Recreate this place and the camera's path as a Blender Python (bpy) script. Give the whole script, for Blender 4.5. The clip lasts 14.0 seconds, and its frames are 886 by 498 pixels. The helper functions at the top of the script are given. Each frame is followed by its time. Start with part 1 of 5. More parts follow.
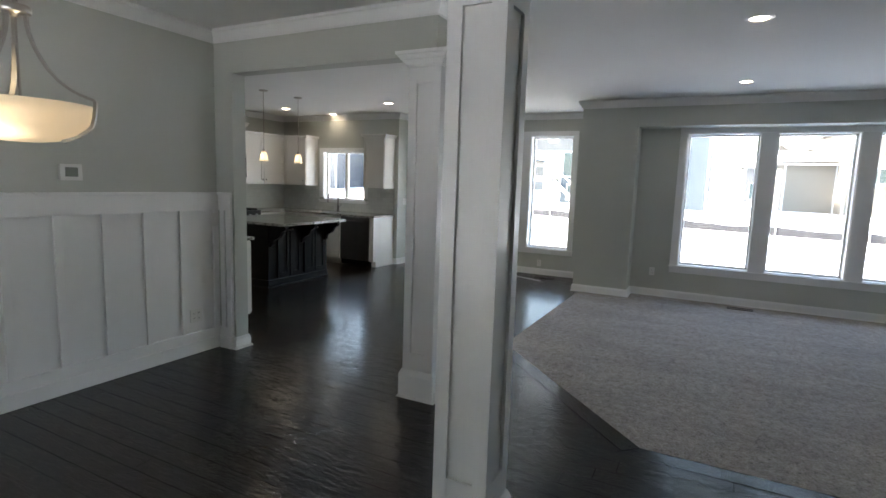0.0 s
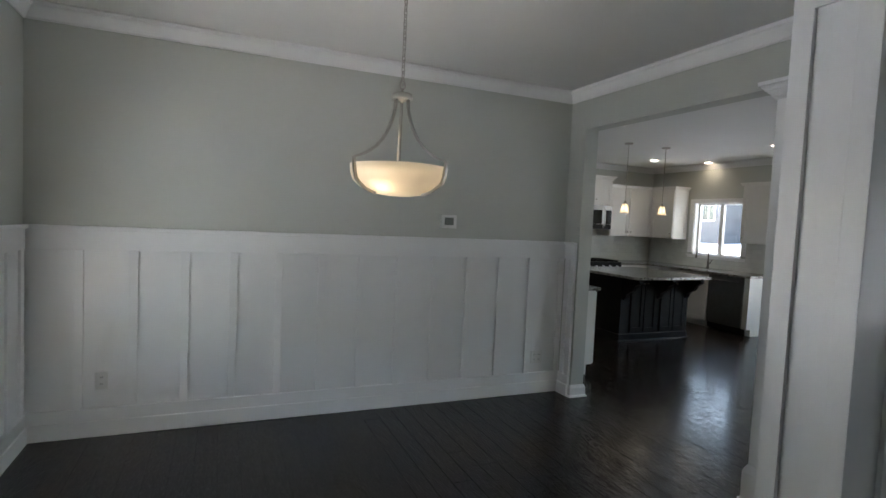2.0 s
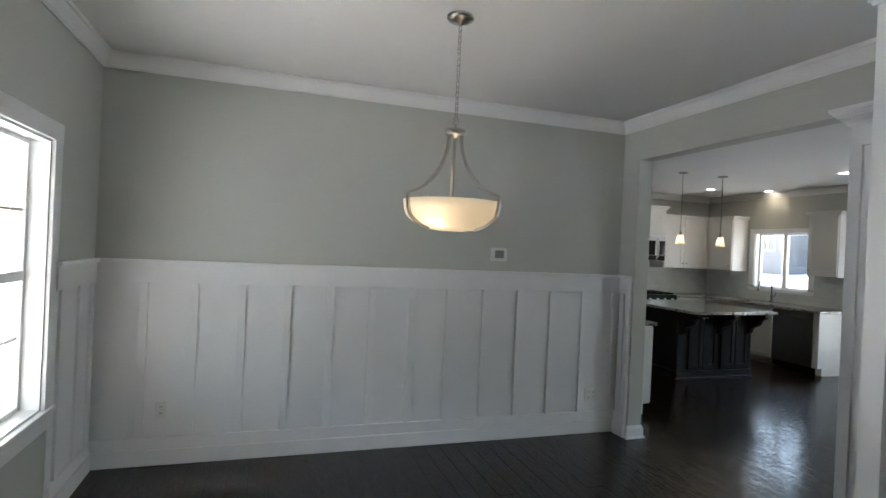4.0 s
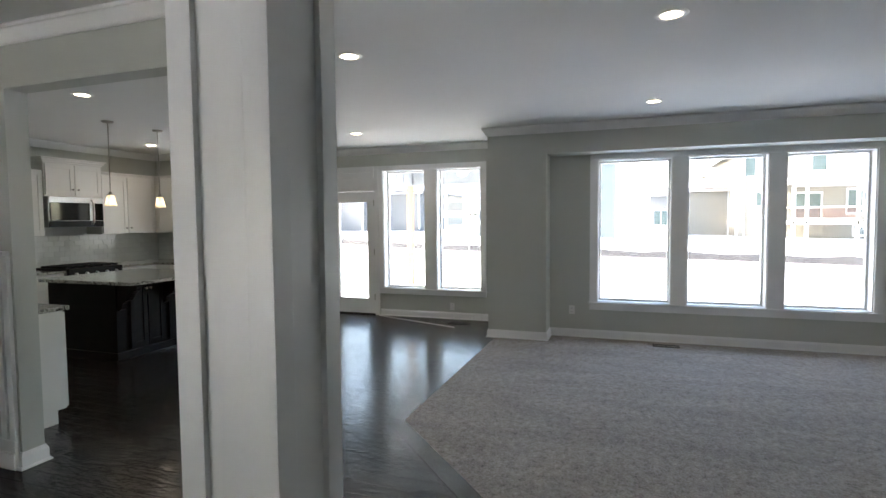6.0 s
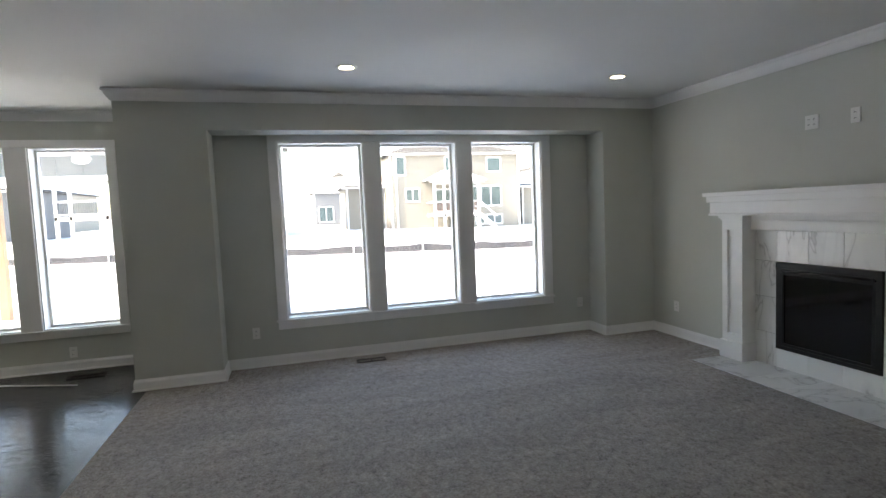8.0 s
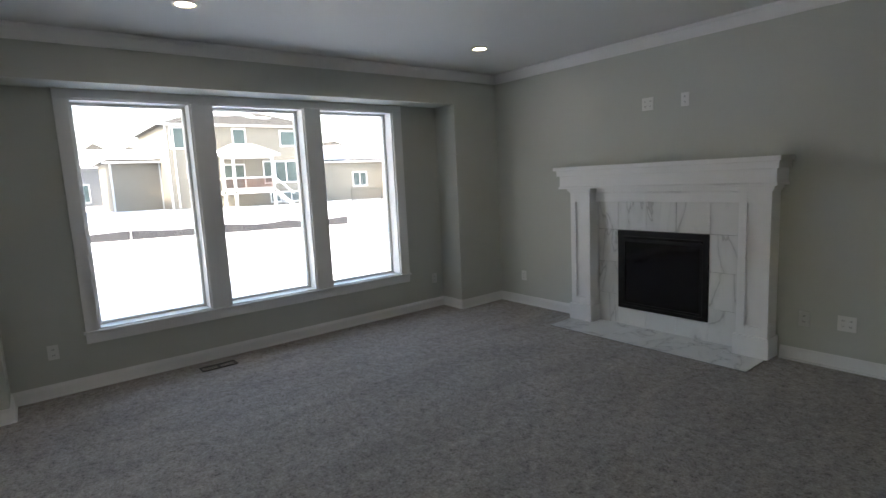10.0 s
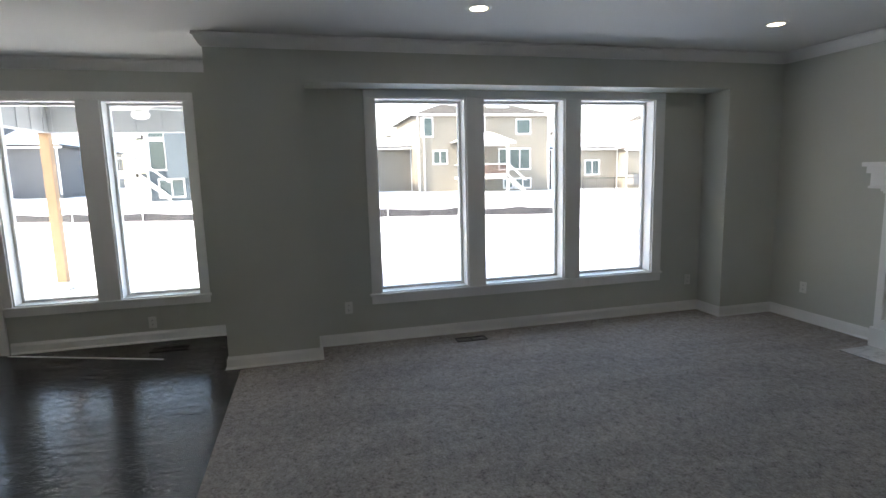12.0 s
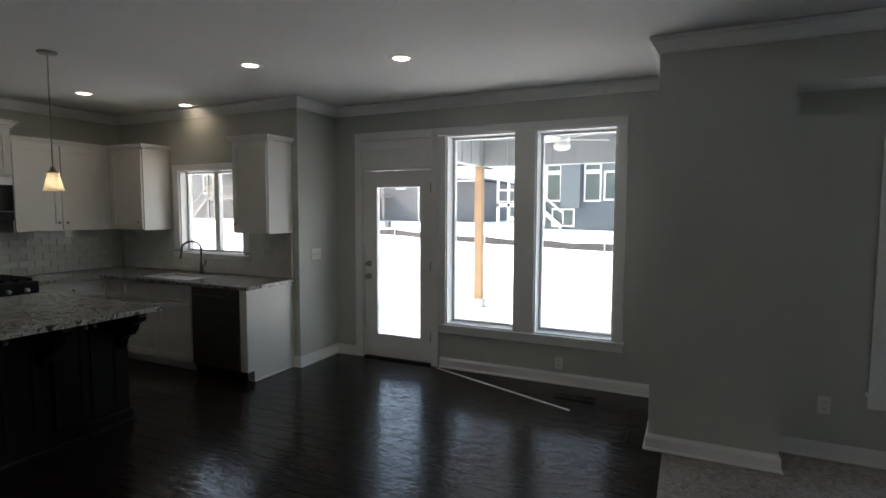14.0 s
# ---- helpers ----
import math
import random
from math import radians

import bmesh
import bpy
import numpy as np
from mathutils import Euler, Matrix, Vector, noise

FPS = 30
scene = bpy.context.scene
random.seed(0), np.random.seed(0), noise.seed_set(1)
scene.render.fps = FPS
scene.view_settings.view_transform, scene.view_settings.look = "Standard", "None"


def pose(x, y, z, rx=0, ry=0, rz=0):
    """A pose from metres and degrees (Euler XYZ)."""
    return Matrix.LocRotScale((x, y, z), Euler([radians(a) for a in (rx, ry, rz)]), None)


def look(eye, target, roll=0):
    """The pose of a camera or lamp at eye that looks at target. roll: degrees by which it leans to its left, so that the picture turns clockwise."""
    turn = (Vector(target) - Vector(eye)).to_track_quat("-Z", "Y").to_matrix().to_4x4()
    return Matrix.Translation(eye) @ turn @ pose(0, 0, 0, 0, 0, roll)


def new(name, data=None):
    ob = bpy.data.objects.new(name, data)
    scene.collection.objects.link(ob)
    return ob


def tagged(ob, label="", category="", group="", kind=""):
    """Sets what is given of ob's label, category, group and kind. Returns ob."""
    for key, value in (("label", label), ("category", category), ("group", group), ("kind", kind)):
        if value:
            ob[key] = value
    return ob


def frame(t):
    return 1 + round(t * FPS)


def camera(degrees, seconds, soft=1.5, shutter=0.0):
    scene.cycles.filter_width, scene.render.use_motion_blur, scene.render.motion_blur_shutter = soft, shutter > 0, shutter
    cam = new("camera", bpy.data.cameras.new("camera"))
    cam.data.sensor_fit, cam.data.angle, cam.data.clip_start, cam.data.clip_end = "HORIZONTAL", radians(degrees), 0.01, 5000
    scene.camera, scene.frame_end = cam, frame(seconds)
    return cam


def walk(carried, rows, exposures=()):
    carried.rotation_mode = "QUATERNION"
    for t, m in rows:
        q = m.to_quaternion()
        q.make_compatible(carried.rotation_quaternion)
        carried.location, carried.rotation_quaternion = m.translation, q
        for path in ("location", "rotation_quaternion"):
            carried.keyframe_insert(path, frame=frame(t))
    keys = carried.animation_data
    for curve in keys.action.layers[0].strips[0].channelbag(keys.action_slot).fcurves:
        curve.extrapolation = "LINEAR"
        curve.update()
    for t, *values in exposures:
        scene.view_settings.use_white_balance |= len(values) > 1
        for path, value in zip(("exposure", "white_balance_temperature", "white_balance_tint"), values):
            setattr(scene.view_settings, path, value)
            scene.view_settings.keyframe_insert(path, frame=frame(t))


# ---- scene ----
cam = camera(80.2, 14.0)
PATH = [
    (0, (-0.616, -0.145, 1.539), (1.149, 0.762, 1.287), 1.9),
    (0.6, (-0.493, -0.058, 1.527), (1.059, 1.185, 1.309), 2.2),
    (1, (-0.383, -0.111, 1.521), (0.931, 1.384, 1.324), 2.4),
    (1.5, (-0.317, -0.202, 1.534), (0.669, 1.53, 1.371), 2.6),
    (2, (-0.335, -0.265, 1.532), (0.448, 1.572, 1.423), 2.7),
    (2.2, (-0.343, -0.266, 1.532), (0.365, 1.603, 1.443), 2.8),
    (4.3, (-0.367, -0.201, 1.56), (0.254, 1.7, 1.57), 2.6),
    (4.5, (-0.369, -0.18, 1.56), (0.553, 1.595, 1.607), 2.1),
    (4.6, (-0.343, -0.168, 1.558), (0.693, 1.543, 1.609), 1.8),
    (5, (-0.212, -0.163, 1.563), (1.295, 1.151, 1.606), 0.8),
    (5.3, (-0.071, -0.152, 1.545), (1.635, 0.893, 1.545), 0.1),
    (5.8, (0.26, -0.11, 1.554), (2.108, 0.651, 1.482), -0.4),
    (6, (0.384, -0.056, 1.557), (2.271, 0.597, 1.448), -0.5),
    (6.2, (0.517, 0.024, 1.538), (2.44, 0.56, 1.413), -0.7),
    (6.5, (0.682, 0.081, 1.579), (2.648, 0.413, 1.418), -1.1),
    (7, (1.042, 0.119, 1.591), (3.031, 0.126, 1.386), -1.7),
    (7.5, (1.429, 0.13, 1.561), (3.406, -0.128, 1.405), -2.0),
    (8, (1.771, 0.188, 1.55), (3.689, -0.361, 1.403), -2.4),
    (8.5, (2.105, 0.226, 1.559), (3.924, -0.582, 1.36), -2.7),
    (9, (2.359, 0.293, 1.57), (4.046, -0.759, 1.36), -3.0),
    (9.2, (2.411, 0.371, 1.565), (4.052, -0.753, 1.356), -3.0),
    (11.3, (2.438, 0.816, 1.586), (3.966, -0.439, 1.284), -2.9),
    (11.5, (2.421, 0.822, 1.585), (4.091, -0.238, 1.287), -2.5),
    (12, (2.503, 0.907, 1.609), (4.423, 0.425, 1.324), -1.5),
    (12.5, (2.683, 0.951, 1.627), (4.663, 1.014, 1.349), -0.8),
    (13, (2.93, 1.042, 1.648), (4.871, 1.461, 1.407), -0.3),
    (13.5, (3.142, 1.246, 1.61), (5.013, 1.933, 1.44), 0.1),
    (14, (3.365, 1.437, 1.629), (5.171, 2.284, 1.48), 0.2),
]
walk(cam, [(t, look(eye, target, roll)) for t, eye, target, roll in PATH], exposures=[(0, 3.7, 7300, 11), (1.5, 3.5, 7100, 11), (4.3, 3.8, 7100, 11), (5, 3.93, 7200, 11), (6.5, 3.8, 7600, 12), (7.5, 3.58, 7700, 12), (9, 3.25, 7700, 12), (11.5, 3.13, 7600, 12), (12.5, 2.95, 7500, 11.5), (14, 2.55, 7500, 11)])

# ---- world, sun, exposure ----
world = bpy.data.worlds.new("world")
scene.world = world
world.use_nodes = True
wn = world.node_tree
sky = wn.nodes.new("ShaderNodeTexSky")
sky.sky_type, sky.sun_disc = "NISHITA", False
SUN_EL, SUN_AZ = 38.0, -12.0
sky.sun_elevation, sky.sun_rotation = radians(SUN_EL), radians(SUN_AZ)
sky.air_density, sky.dust_density, sky.ozone_density = 1.0, 1.8, 0.6
wn.nodes["Background"].inputs["Strength"].default_value = 0.15
wn.links.new(sky.outputs[0], wn.nodes["Background"].inputs[0])
sun = new("sun", bpy.data.lights.new("sun", "SUN"))
sun.data.energy, sun.data.angle, sun.data.color = 1.9, radians(3), (1, 0.95, 0.88)
sun.matrix_world = look((0, 0, 30), (6, -30, 30 - 30 * math.tan(radians(SUN_EL))))

# ---- materials ----
def material(name, colour, rough=0.5, metal=0.0, vary=0.06, scale=3.0, bump=0.0, bump_scale=60.0, spec=0.5, per_object=0.0, coat=0.0):
    m = bpy.data.materials.new(name)
    m.use_nodes = True
    n, l = m.node_tree.nodes, m.node_tree.links
    b = n["Principled BSDF"]
    b.inputs["Roughness"].default_value, b.inputs["Metallic"].default_value = rough, metal
    b.inputs["Specular IOR Level"].default_value = spec
    b.inputs["Coat Weight"].default_value = coat
    tc = n.new("ShaderNodeTexCoord")
    no = n.new("ShaderNodeTexNoise")
    no.inputs["Scale"].default_value, no.inputs["Detail"].default_value = scale, 6
    l.new(tc.outputs["Object"], no.inputs["Vector"])
    mr = n.new("ShaderNodeMapRange")
    mr.inputs["From Min"].default_value, mr.inputs["From Max"].default_value = 0.25, 0.75
    mr.inputs["To Min"].default_value, mr.inputs["To Max"].default_value = 1 - vary, 1 + vary
    l.new(no.outputs["Fac"], mr.inputs["Value"])
    hs = n.new("ShaderNodeHueSaturation")
    hs.inputs["Color"].default_value = (*colour, 1)
    val = mr.outputs["Result"]
    if per_object:
        oi = n.new("ShaderNodeObjectInfo")
        m2 = n.new("ShaderNodeMapRange")
        m2.inputs["To Min"].default_value, m2.inputs["To Max"].default_value = 1 - per_object, 1 + per_object
        l.new(oi.outputs["Random"], m2.inputs["Value"])
        mu = n.new("ShaderNodeMath")
        mu.operation = "MULTIPLY"
        l.new(val, mu.inputs[0])
        l.new(m2.outputs["Result"], mu.inputs[1])
        val = mu.outputs[0]
    l.new(val, hs.inputs["Value"])
    l.new(hs.outputs["Color"], b.inputs["Base Color"])
    if bump:
        n2 = n.new("ShaderNodeTexNoise")
        n2.inputs["Scale"].default_value, n2.inputs["Detail"].default_value = bump_scale, 5
        l.new(tc.outputs["Object"], n2.inputs["Vector"])
        bu = n.new("ShaderNodeBump")
        bu.inputs["Strength"].default_value, bu.inputs["Distance"].default_value = bump, 0.01
        l.new(n2.outputs["Fac"], bu.inputs["Height"])
        l.new(bu.outputs["Normal"], b.inputs["Normal"])
    return m


def emitting(name, colour, strength):
    m = bpy.data.materials.new(name)
    m.use_nodes = True
    b = m.node_tree.nodes["Principled BSDF"]
    b.inputs["Base Color"].default_value = (*colour, 1)
    b.inputs["Emission Color"].default_value, b.inputs["Emission Strength"].default_value = (*colour, 1), strength
    return m


def pane_glass():
    m = bpy.data.materials.new("window_glass")
    m.use_nodes = True
    n, l = m.node_tree.nodes, m.node_tree.links
    n.remove(n["Principled BSDF"])
    tr, gl, mx, lw, pw, fr = (n.new("ShaderNode" + k) for k in ("BsdfTransparent", "BsdfGlossy", "MixShader", "LayerWeight", "Math", "Math"))
    gl.inputs["Roughness"].default_value = 0.01
    pw.operation, pw.inputs[1].default_value = "POWER", 5.0
    fr.operation, fr.inputs[1].default_value, fr.inputs[2].default_value = "MULTIPLY_ADD", 0.9, 0.04
    l.new(lw.outputs["Facing"], pw.inputs[0]), l.new(pw.outputs[0], fr.inputs[0])
    tr.inputs["Color"].default_value = (0.93, 0.95, 0.95, 1)
    l.new(fr.outputs[0], mx.inputs[0]), l.new(tr.outputs[0], mx.inputs[1]), l.new(gl.outputs[0], mx.inputs[2])
    l.new(mx.outputs[0], n["Material Output"].inputs[0])
    return m


def node(m, kind, **inputs):
    x = m.node_tree.nodes.new("ShaderNode" + kind)
    for k, v in inputs.items():
        x.inputs[k.replace("_", " ")].default_value = v
    return x


def ramp(m, source, stops):
    r = m.node_tree.nodes.new("ShaderNodeValToRGB")
    e = r.color_ramp.elements
    while len(e) < len(stops):
        e.new(0.5)
    for el, (p, c) in zip(e, stops):
        el.position, el.color = p, (*c, 1)
    m.node_tree.links.new(source, r.inputs[0])
    return r


def hardwood():
    m = material("dark_hand_scraped_hardwood", (0.02, 0.013, 0.01), rough=0.22, spec=0.44)
    n, l = m.node_tree.nodes, m.node_tree.links
    b = n["Principled BSDF"]
    tc, oi, gi = n.new("ShaderNodeTexCoord"), n.new("ShaderNodeObjectInfo"), n.new("ShaderNodeNewGeometry")
    add = n.new("ShaderNodeMath")
    l.new(oi.outputs["Random"], add.inputs[0]), l.new(gi.outputs["Random Per Island"], add.inputs[1])
    mul = n.new("ShaderNodeVectorMath")
    mul.operation = "MULTIPLY_ADD"
    mul.inputs[1].default_value = (14, 1.6, 14)
    l.new(tc.outputs["Object"], mul.inputs[0])
    cmb = n.new("ShaderNodeCombineXYZ")
    sc = n.new("ShaderNodeMath")
    sc.operation, sc.inputs[1].default_value = "MULTIPLY", 37.0
    l.new(add.outputs[0], sc.inputs[0]), l.new(sc.outputs[0], cmb.inputs[0]), l.new(sc.outputs[0], cmb.inputs[1])
    l.new(cmb.outputs[0], mul.inputs[2])
    g = node(m, "TexNoise", Scale=2.2, Detail=7.0, Distortion=1.2)
    l.new(mul.outputs[0], g.inputs["Vector"])
    r = ramp(m, g.outputs["Fac"], [(0.3, (0.007, 0.0046, 0.0036)), (0.55, (0.015, 0.0095, 0.0072)), (0.8, (0.027, 0.017, 0.0125))])
    l.new(r.outputs[0], b.inputs["Base Color"])
    rr = node(m, "MapRange", To_Min=0.11, To_Max=0.25)
    l.new(g.outputs["Fac"], rr.inputs["Value"]), l.new(rr.outputs["Result"], b.inputs["Roughness"])
    wave = n.new("ShaderNodeVectorMath")
    wave.operation = "MULTIPLY_ADD"
    wave.inputs[1].default_value = (16, 7, 5)
    l.new(tc.outputs["Object"], wave.inputs[0]), l.new(cmb.outputs[0], wave.inputs[2])
    scr = node(m, "TexNoise", Scale=1.6, Detail=2.5, Distortion=0.6)
    l.new(wave.outputs[0], scr.inputs["Vector"])
    bu = node(m, "Bump", Strength=0.22, Distance=0.005)
    l.new(scr.outputs["Fac"], bu.inputs["Height"])
    fine = n.new("ShaderNodeVectorMath")
    fine.operation = "MULTIPLY_ADD"
    fine.inputs[1].default_value = (60, 5, 20)
    l.new(tc.outputs["Object"], fine.inputs[0]), l.new(cmb.outputs[0], fine.inputs[2])
    crack = node(m, "TexNoise", Scale=1.5, Detail=5.0, Distortion=1.5)
    l.new(fine.outputs[0], crack.inputs["Vector"])
    groove = node(m, "MapRange", From_Min=0.40, From_Max=0.50)
    l.new(crack.outputs["Fac"], groove.inputs["Value"])
    b2 = node(m, "Bump", Strength=0.5, Distance=0.0025)
    l.new(groove.outputs["Result"], b2.inputs["Height"]), l.new(bu.outputs["Normal"], b2.inputs["Normal"])
    l.new(b2.outputs["Normal"], b.inputs["Normal"])
    return m


def carpet_material():
    m = material("grey_cut_pile_carpet", (0.33, 0.30, 0.28), rough=0.95, spec=0.1, vary=0.08, scale=2.0)
    n, l = m.node_tree.nodes, m.node_tree.links
    b = n["Principled BSDF"]
    tc = n.new("ShaderNodeTexCoord")
    tuft = node(m, "TexNoise", Scale=75.0, Detail=4.0, Roughness=0.75)
    clump = node(m, "TexNoise", Scale=17.0, Detail=5.0, Roughness=0.8)
    l.new(tc.outputs["Object"], tuft.inputs["Vector"]), l.new(tc.outputs["Object"], clump.inputs["Vector"])
    mixed = n.new("ShaderNodeMath")
    mixed.operation = "MULTIPLY_ADD"
    mixed.inputs[1].default_value = 0.55
    half = n.new("ShaderNodeMath")
    half.operation, half.inputs[1].default_value = "MULTIPLY", 0.45
    l.new(clump.outputs["Fac"], half.inputs[0])
    l.new(tuft.outputs["Fac"], mixed.inputs[0]), l.new(half.outputs[0], mixed.inputs[2])
    r = ramp(m, mixed.outputs[0], [(0.36, (0.11, 0.095, 0.086)), (0.46, (0.325, 0.29, 0.268)), (0.55, (0.43, 0.386, 0.358)), (0.66, (0.62, 0.565, 0.525))])
    mp = node(m, "Mapping")
    mp.inputs["Scale"].default_value, mp.inputs["Rotation"].default_value = (2.2, 0.7, 1), (0, 0, radians(9))
    l.new(tc.outputs["Object"], mp.inputs["Vector"])
    lanes = node(m, "TexNoise", Scale=1.7, Detail=5.0, Roughness=0.6, Distortion=0.4)
    l.new(mp.outputs[0], lanes.inputs["Vector"])
    lr = node(m, "MapRange", From_Min=0.38, From_Max=0.62, To_Min=0.88, To_Max=1.06)
    l.new(lanes.outputs["Fac"], lr.inputs["Value"])
    hs = n.new("ShaderNodeHueSaturation")
    l.new(r.outputs[0], hs.inputs["Color"]), l.new(lr.outputs["Result"], hs.inputs["Value"])
    l.new(hs.outputs[0], b.inputs["Base Color"])
    bu = node(m, "Bump", Strength=1.0, Distance=0.012)
    l.new(mixed.outputs[0], bu.inputs["Height"])
    l.new(bu.outputs["Normal"], b.inputs["Normal"])
    b.inputs["Sheen Weight"].default_value = 0.15
    return m


def veined(name, base, vein, scale, width, rough, speckle=None):
    m = material(name, base, rough=rough)
    n, l = m.node_tree.nodes, m.node_tree.links
    b = n["Principled BSDF"]
    tc, oi = n.new("ShaderNodeTexCoord"), n.new("ShaderNodeObjectInfo")
    ad = n.new("ShaderNodeVectorMath")
    ml = n.new("ShaderNodeMath")
    ml.operation, ml.inputs[1].default_value = "MULTIPLY", 23.0
    l.new(oi.outputs["Random"], ml.inputs[0])
    l.new(tc.outputs["Object"], ad.inputs[0]), l.new(ml.outputs[0], ad.inputs[1])
    no = node(m, "TexNoise", Scale=scale, Detail=8.0 if speckle else 4.5, Distortion=1.6 if speckle else 0.9)
    if speckle:
        l.new(ad.outputs[0], no.inputs["Vector"])
    else:
        mp = node(m, "Mapping")
        mp.inputs["Rotation"].default_value, mp.inputs["Scale"].default_value = (radians(25), radians(38), radians(30)), (2.6, 1.5, 0.7)
        l.new(ad.outputs[0], mp.inputs["Vector"]), l.new(mp.outputs[0], no.inputs["Vector"])
    if speckle:
        r = ramp(m, no.outputs["Fac"], speckle)
    else:
        r = ramp(m, no.outputs["Fac"], [(0.44, base), (0.488, tuple(v * 0.9 for v in base)), (0.5, vein), (0.508, tuple(v * 0.9 for v in base)), (0.57, base)])
    l.new(r.outputs[0], b.inputs["Base Color"])
    return m


WALL = material("greige_wall_paint", (0.543, 0.556, 0.516), rough=0.75, vary=0.025, scale=1.5, bump=0.12, bump_scale=220)
CEIL = material("flat_white_ceiling_paint", (0.78, 0.78, 0.77), rough=0.95, vary=0.02, scale=1.2, bump=0.15, bump_scale=150)
TRIM = material("white_semi_gloss_trim_paint", (0.84, 0.84, 0.84), rough=0.3, vary=0.02, scale=4, bump=0.03, bump_scale=90)
CAB = material("white_cabinet_paint", (0.78, 0.77, 0.74), rough=0.35, vary=0.02)
DARKCAB = material("espresso_stained_wood", (0.006, 0.0045, 0.004), rough=0.4, vary=0.3, scale=9, bump=0.05, spec=0.16)
WOOD = hardwood()
CARPET = carpet_material()
MARBLE = veined("white_marble_tile", (0.80, 0.80, 0.79), (0.5, 0.495, 0.485), 1.2, 0.006, 0.16)
GRANITE = veined("speckled_light_granite", (0.5, 0.5, 0.47), (0.1, 0.1, 0.1), 26, 0.1, 0.1,
                 [(0.38, (0.03, 0.028, 0.025)), (0.46, (0.24, 0.23, 0.21)), (0.55, (0.50, 0.49, 0.455)), (0.66, (0.2, 0.19, 0.17))])
NICKEL = material("brushed_nickel", (0.44, 0.42, 0.385), rough=0.28, metal=1.0, vary=0.05, scale=20)
FAUCET = material("dark_brushed_nickel", (0.22, 0.21, 0.20), rough=0.3, metal=1.0, vary=0.05, scale=20)
STEEL = material("stainless_steel", (0.55, 0.55, 0.55), rough=0.3, metal=1.0, vary=0.04, scale=15)
DARKSTEEL = material("black_stainless_steel", (0.24, 0.235, 0.23), rough=0.35, metal=0.9, vary=0.06, scale=15)
BLACK = material("black_enamel", (0.008, 0.008, 0.008), rough=0.5, vary=0.1, spec=0.3)
BLACKGLASS = material("dark_glass", (0.006, 0.006, 0.007), rough=0.06, vary=0.0)
SUBWAY = material("glossy_pale_subway_tile", (0.70, 0.71, 0.68), rough=0.06, vary=0.03, per_object=0.05)
PALEGROUT = material("pale_grout", (0.55, 0.55, 0.53), rough=0.9)
GROUT = material("grey_grout", (0.27, 0.265, 0.255), rough=0.9)
PLASTIC = material("white_plastic", (0.78, 0.78, 0.76), rough=0.35, vary=0.0)
SLOT = material("dark_slot", (0.05, 0.05, 0.05), rough=0.7)
LCD = material("grey_display", (0.22, 0.24, 0.22), rough=0.2)
GLASS = pane_glass()
VENT = material("brown_metal_register", (0.035, 0.03, 0.027), rough=0.5, metal=0.4)
SNOW = material("snow", (0.86, 0.87, 0.89), rough=0.9, vary=0.03, scale=0.3, bump=0.4, bump_scale=1.5)
LIT = emitting("lit_lens", (1.0, 0.88, 0.72), 3.6)
PINE = material("new_pine_timber", (0.29, 0.185, 0.11), rough=0.7, vary=0.2, scale=6, bump=0.2)
BEIGE = material("beige_lap_siding", (0.205, 0.187, 0.158), rough=0.85, vary=0.05, scale=0.6)
BLUE = material("slate_blue_siding", (0.085, 0.105, 0.12), rough=0.85, vary=0.06, scale=0.6)
GREYS = material("grey_siding", (0.13, 0.132, 0.138), rough=0.85, vary=0.06, scale=0.6)
ROOF = material("asphalt_shingle_roof", (0.06, 0.055, 0.05), rough=0.95, vary=0.3, scale=3)
HOUSETRIM = material("white_exterior_trim", (0.6, 0.6, 0.59), rough=0.6)
FARGLASS = material("far_window_glass", (0.055, 0.08, 0.085), rough=0.1, vary=0.1)
PORCHC = material("pale_grey_porch_panelling", (0.30, 0.315, 0.325), rough=0.7, vary=0.03)
RUST = material("red_brown_deck_rail", (0.10, 0.045, 0.035), rough=0.8, vary=0.15, scale=2)
DECK = material("weathered_deck_timber", (0.24, 0.22, 0.21), rough=0.85, vary=0.12, scale=2)
SILT = material("black_silt_fabric", (0.03, 0.03, 0.035), rough=0.8, vary=0.3, scale=2)
CONCRETE = material("concrete", (0.42, 0.41, 0.39), rough=0.9, vary=0.1, bump=0.2)
EVERGREEN = material("evergreen_needles", (0.035, 0.05, 0.035), rough=0.9, vary=0.3)


def bowl_glass(name, colour, strength):
    m = bpy.data.materials.new(name)
    m.use_nodes = True
    b = m.node_tree.nodes["Principled BSDF"]
    b.inputs["Base Color"].default_value, b.inputs["Roughness"].default_value = (0.80, 0.75, 0.66, 1), 0.35
    b.inputs["Emission Color"].default_value, b.inputs["Emission Strength"].default_value = (*colour, 1), strength
    tl, mx = node(m, "BsdfTranslucent", Color=(0.95, 0.88, 0.76, 1)), node(m, "MixShader", Fac=0.5)
    m.node_tree.links.new(b.outputs[0], mx.inputs[1]), m.node_tree.links.new(tl.outputs[0], mx.inputs[2])
    m.node_tree.links.new(mx.outputs[0], m.node_tree.nodes["Material Output"].inputs[0])
    return m


BOWL = bowl_glass("alabaster_glass", (1.0, 0.82, 0.60), 0.019)
SHADE = bowl_glass("frosted_pendant_glass", (1.0, 0.85, 0.62), 0.04)
BULB = emitting("lit_bulb", (1.0, 0.92, 0.80), 1.7)

# ---- mesh helpers ----
def origin(ob):
    v = Vector((0, 0, 0))
    while ob:
        v += ob.location
        ob = ob.parent
    return v


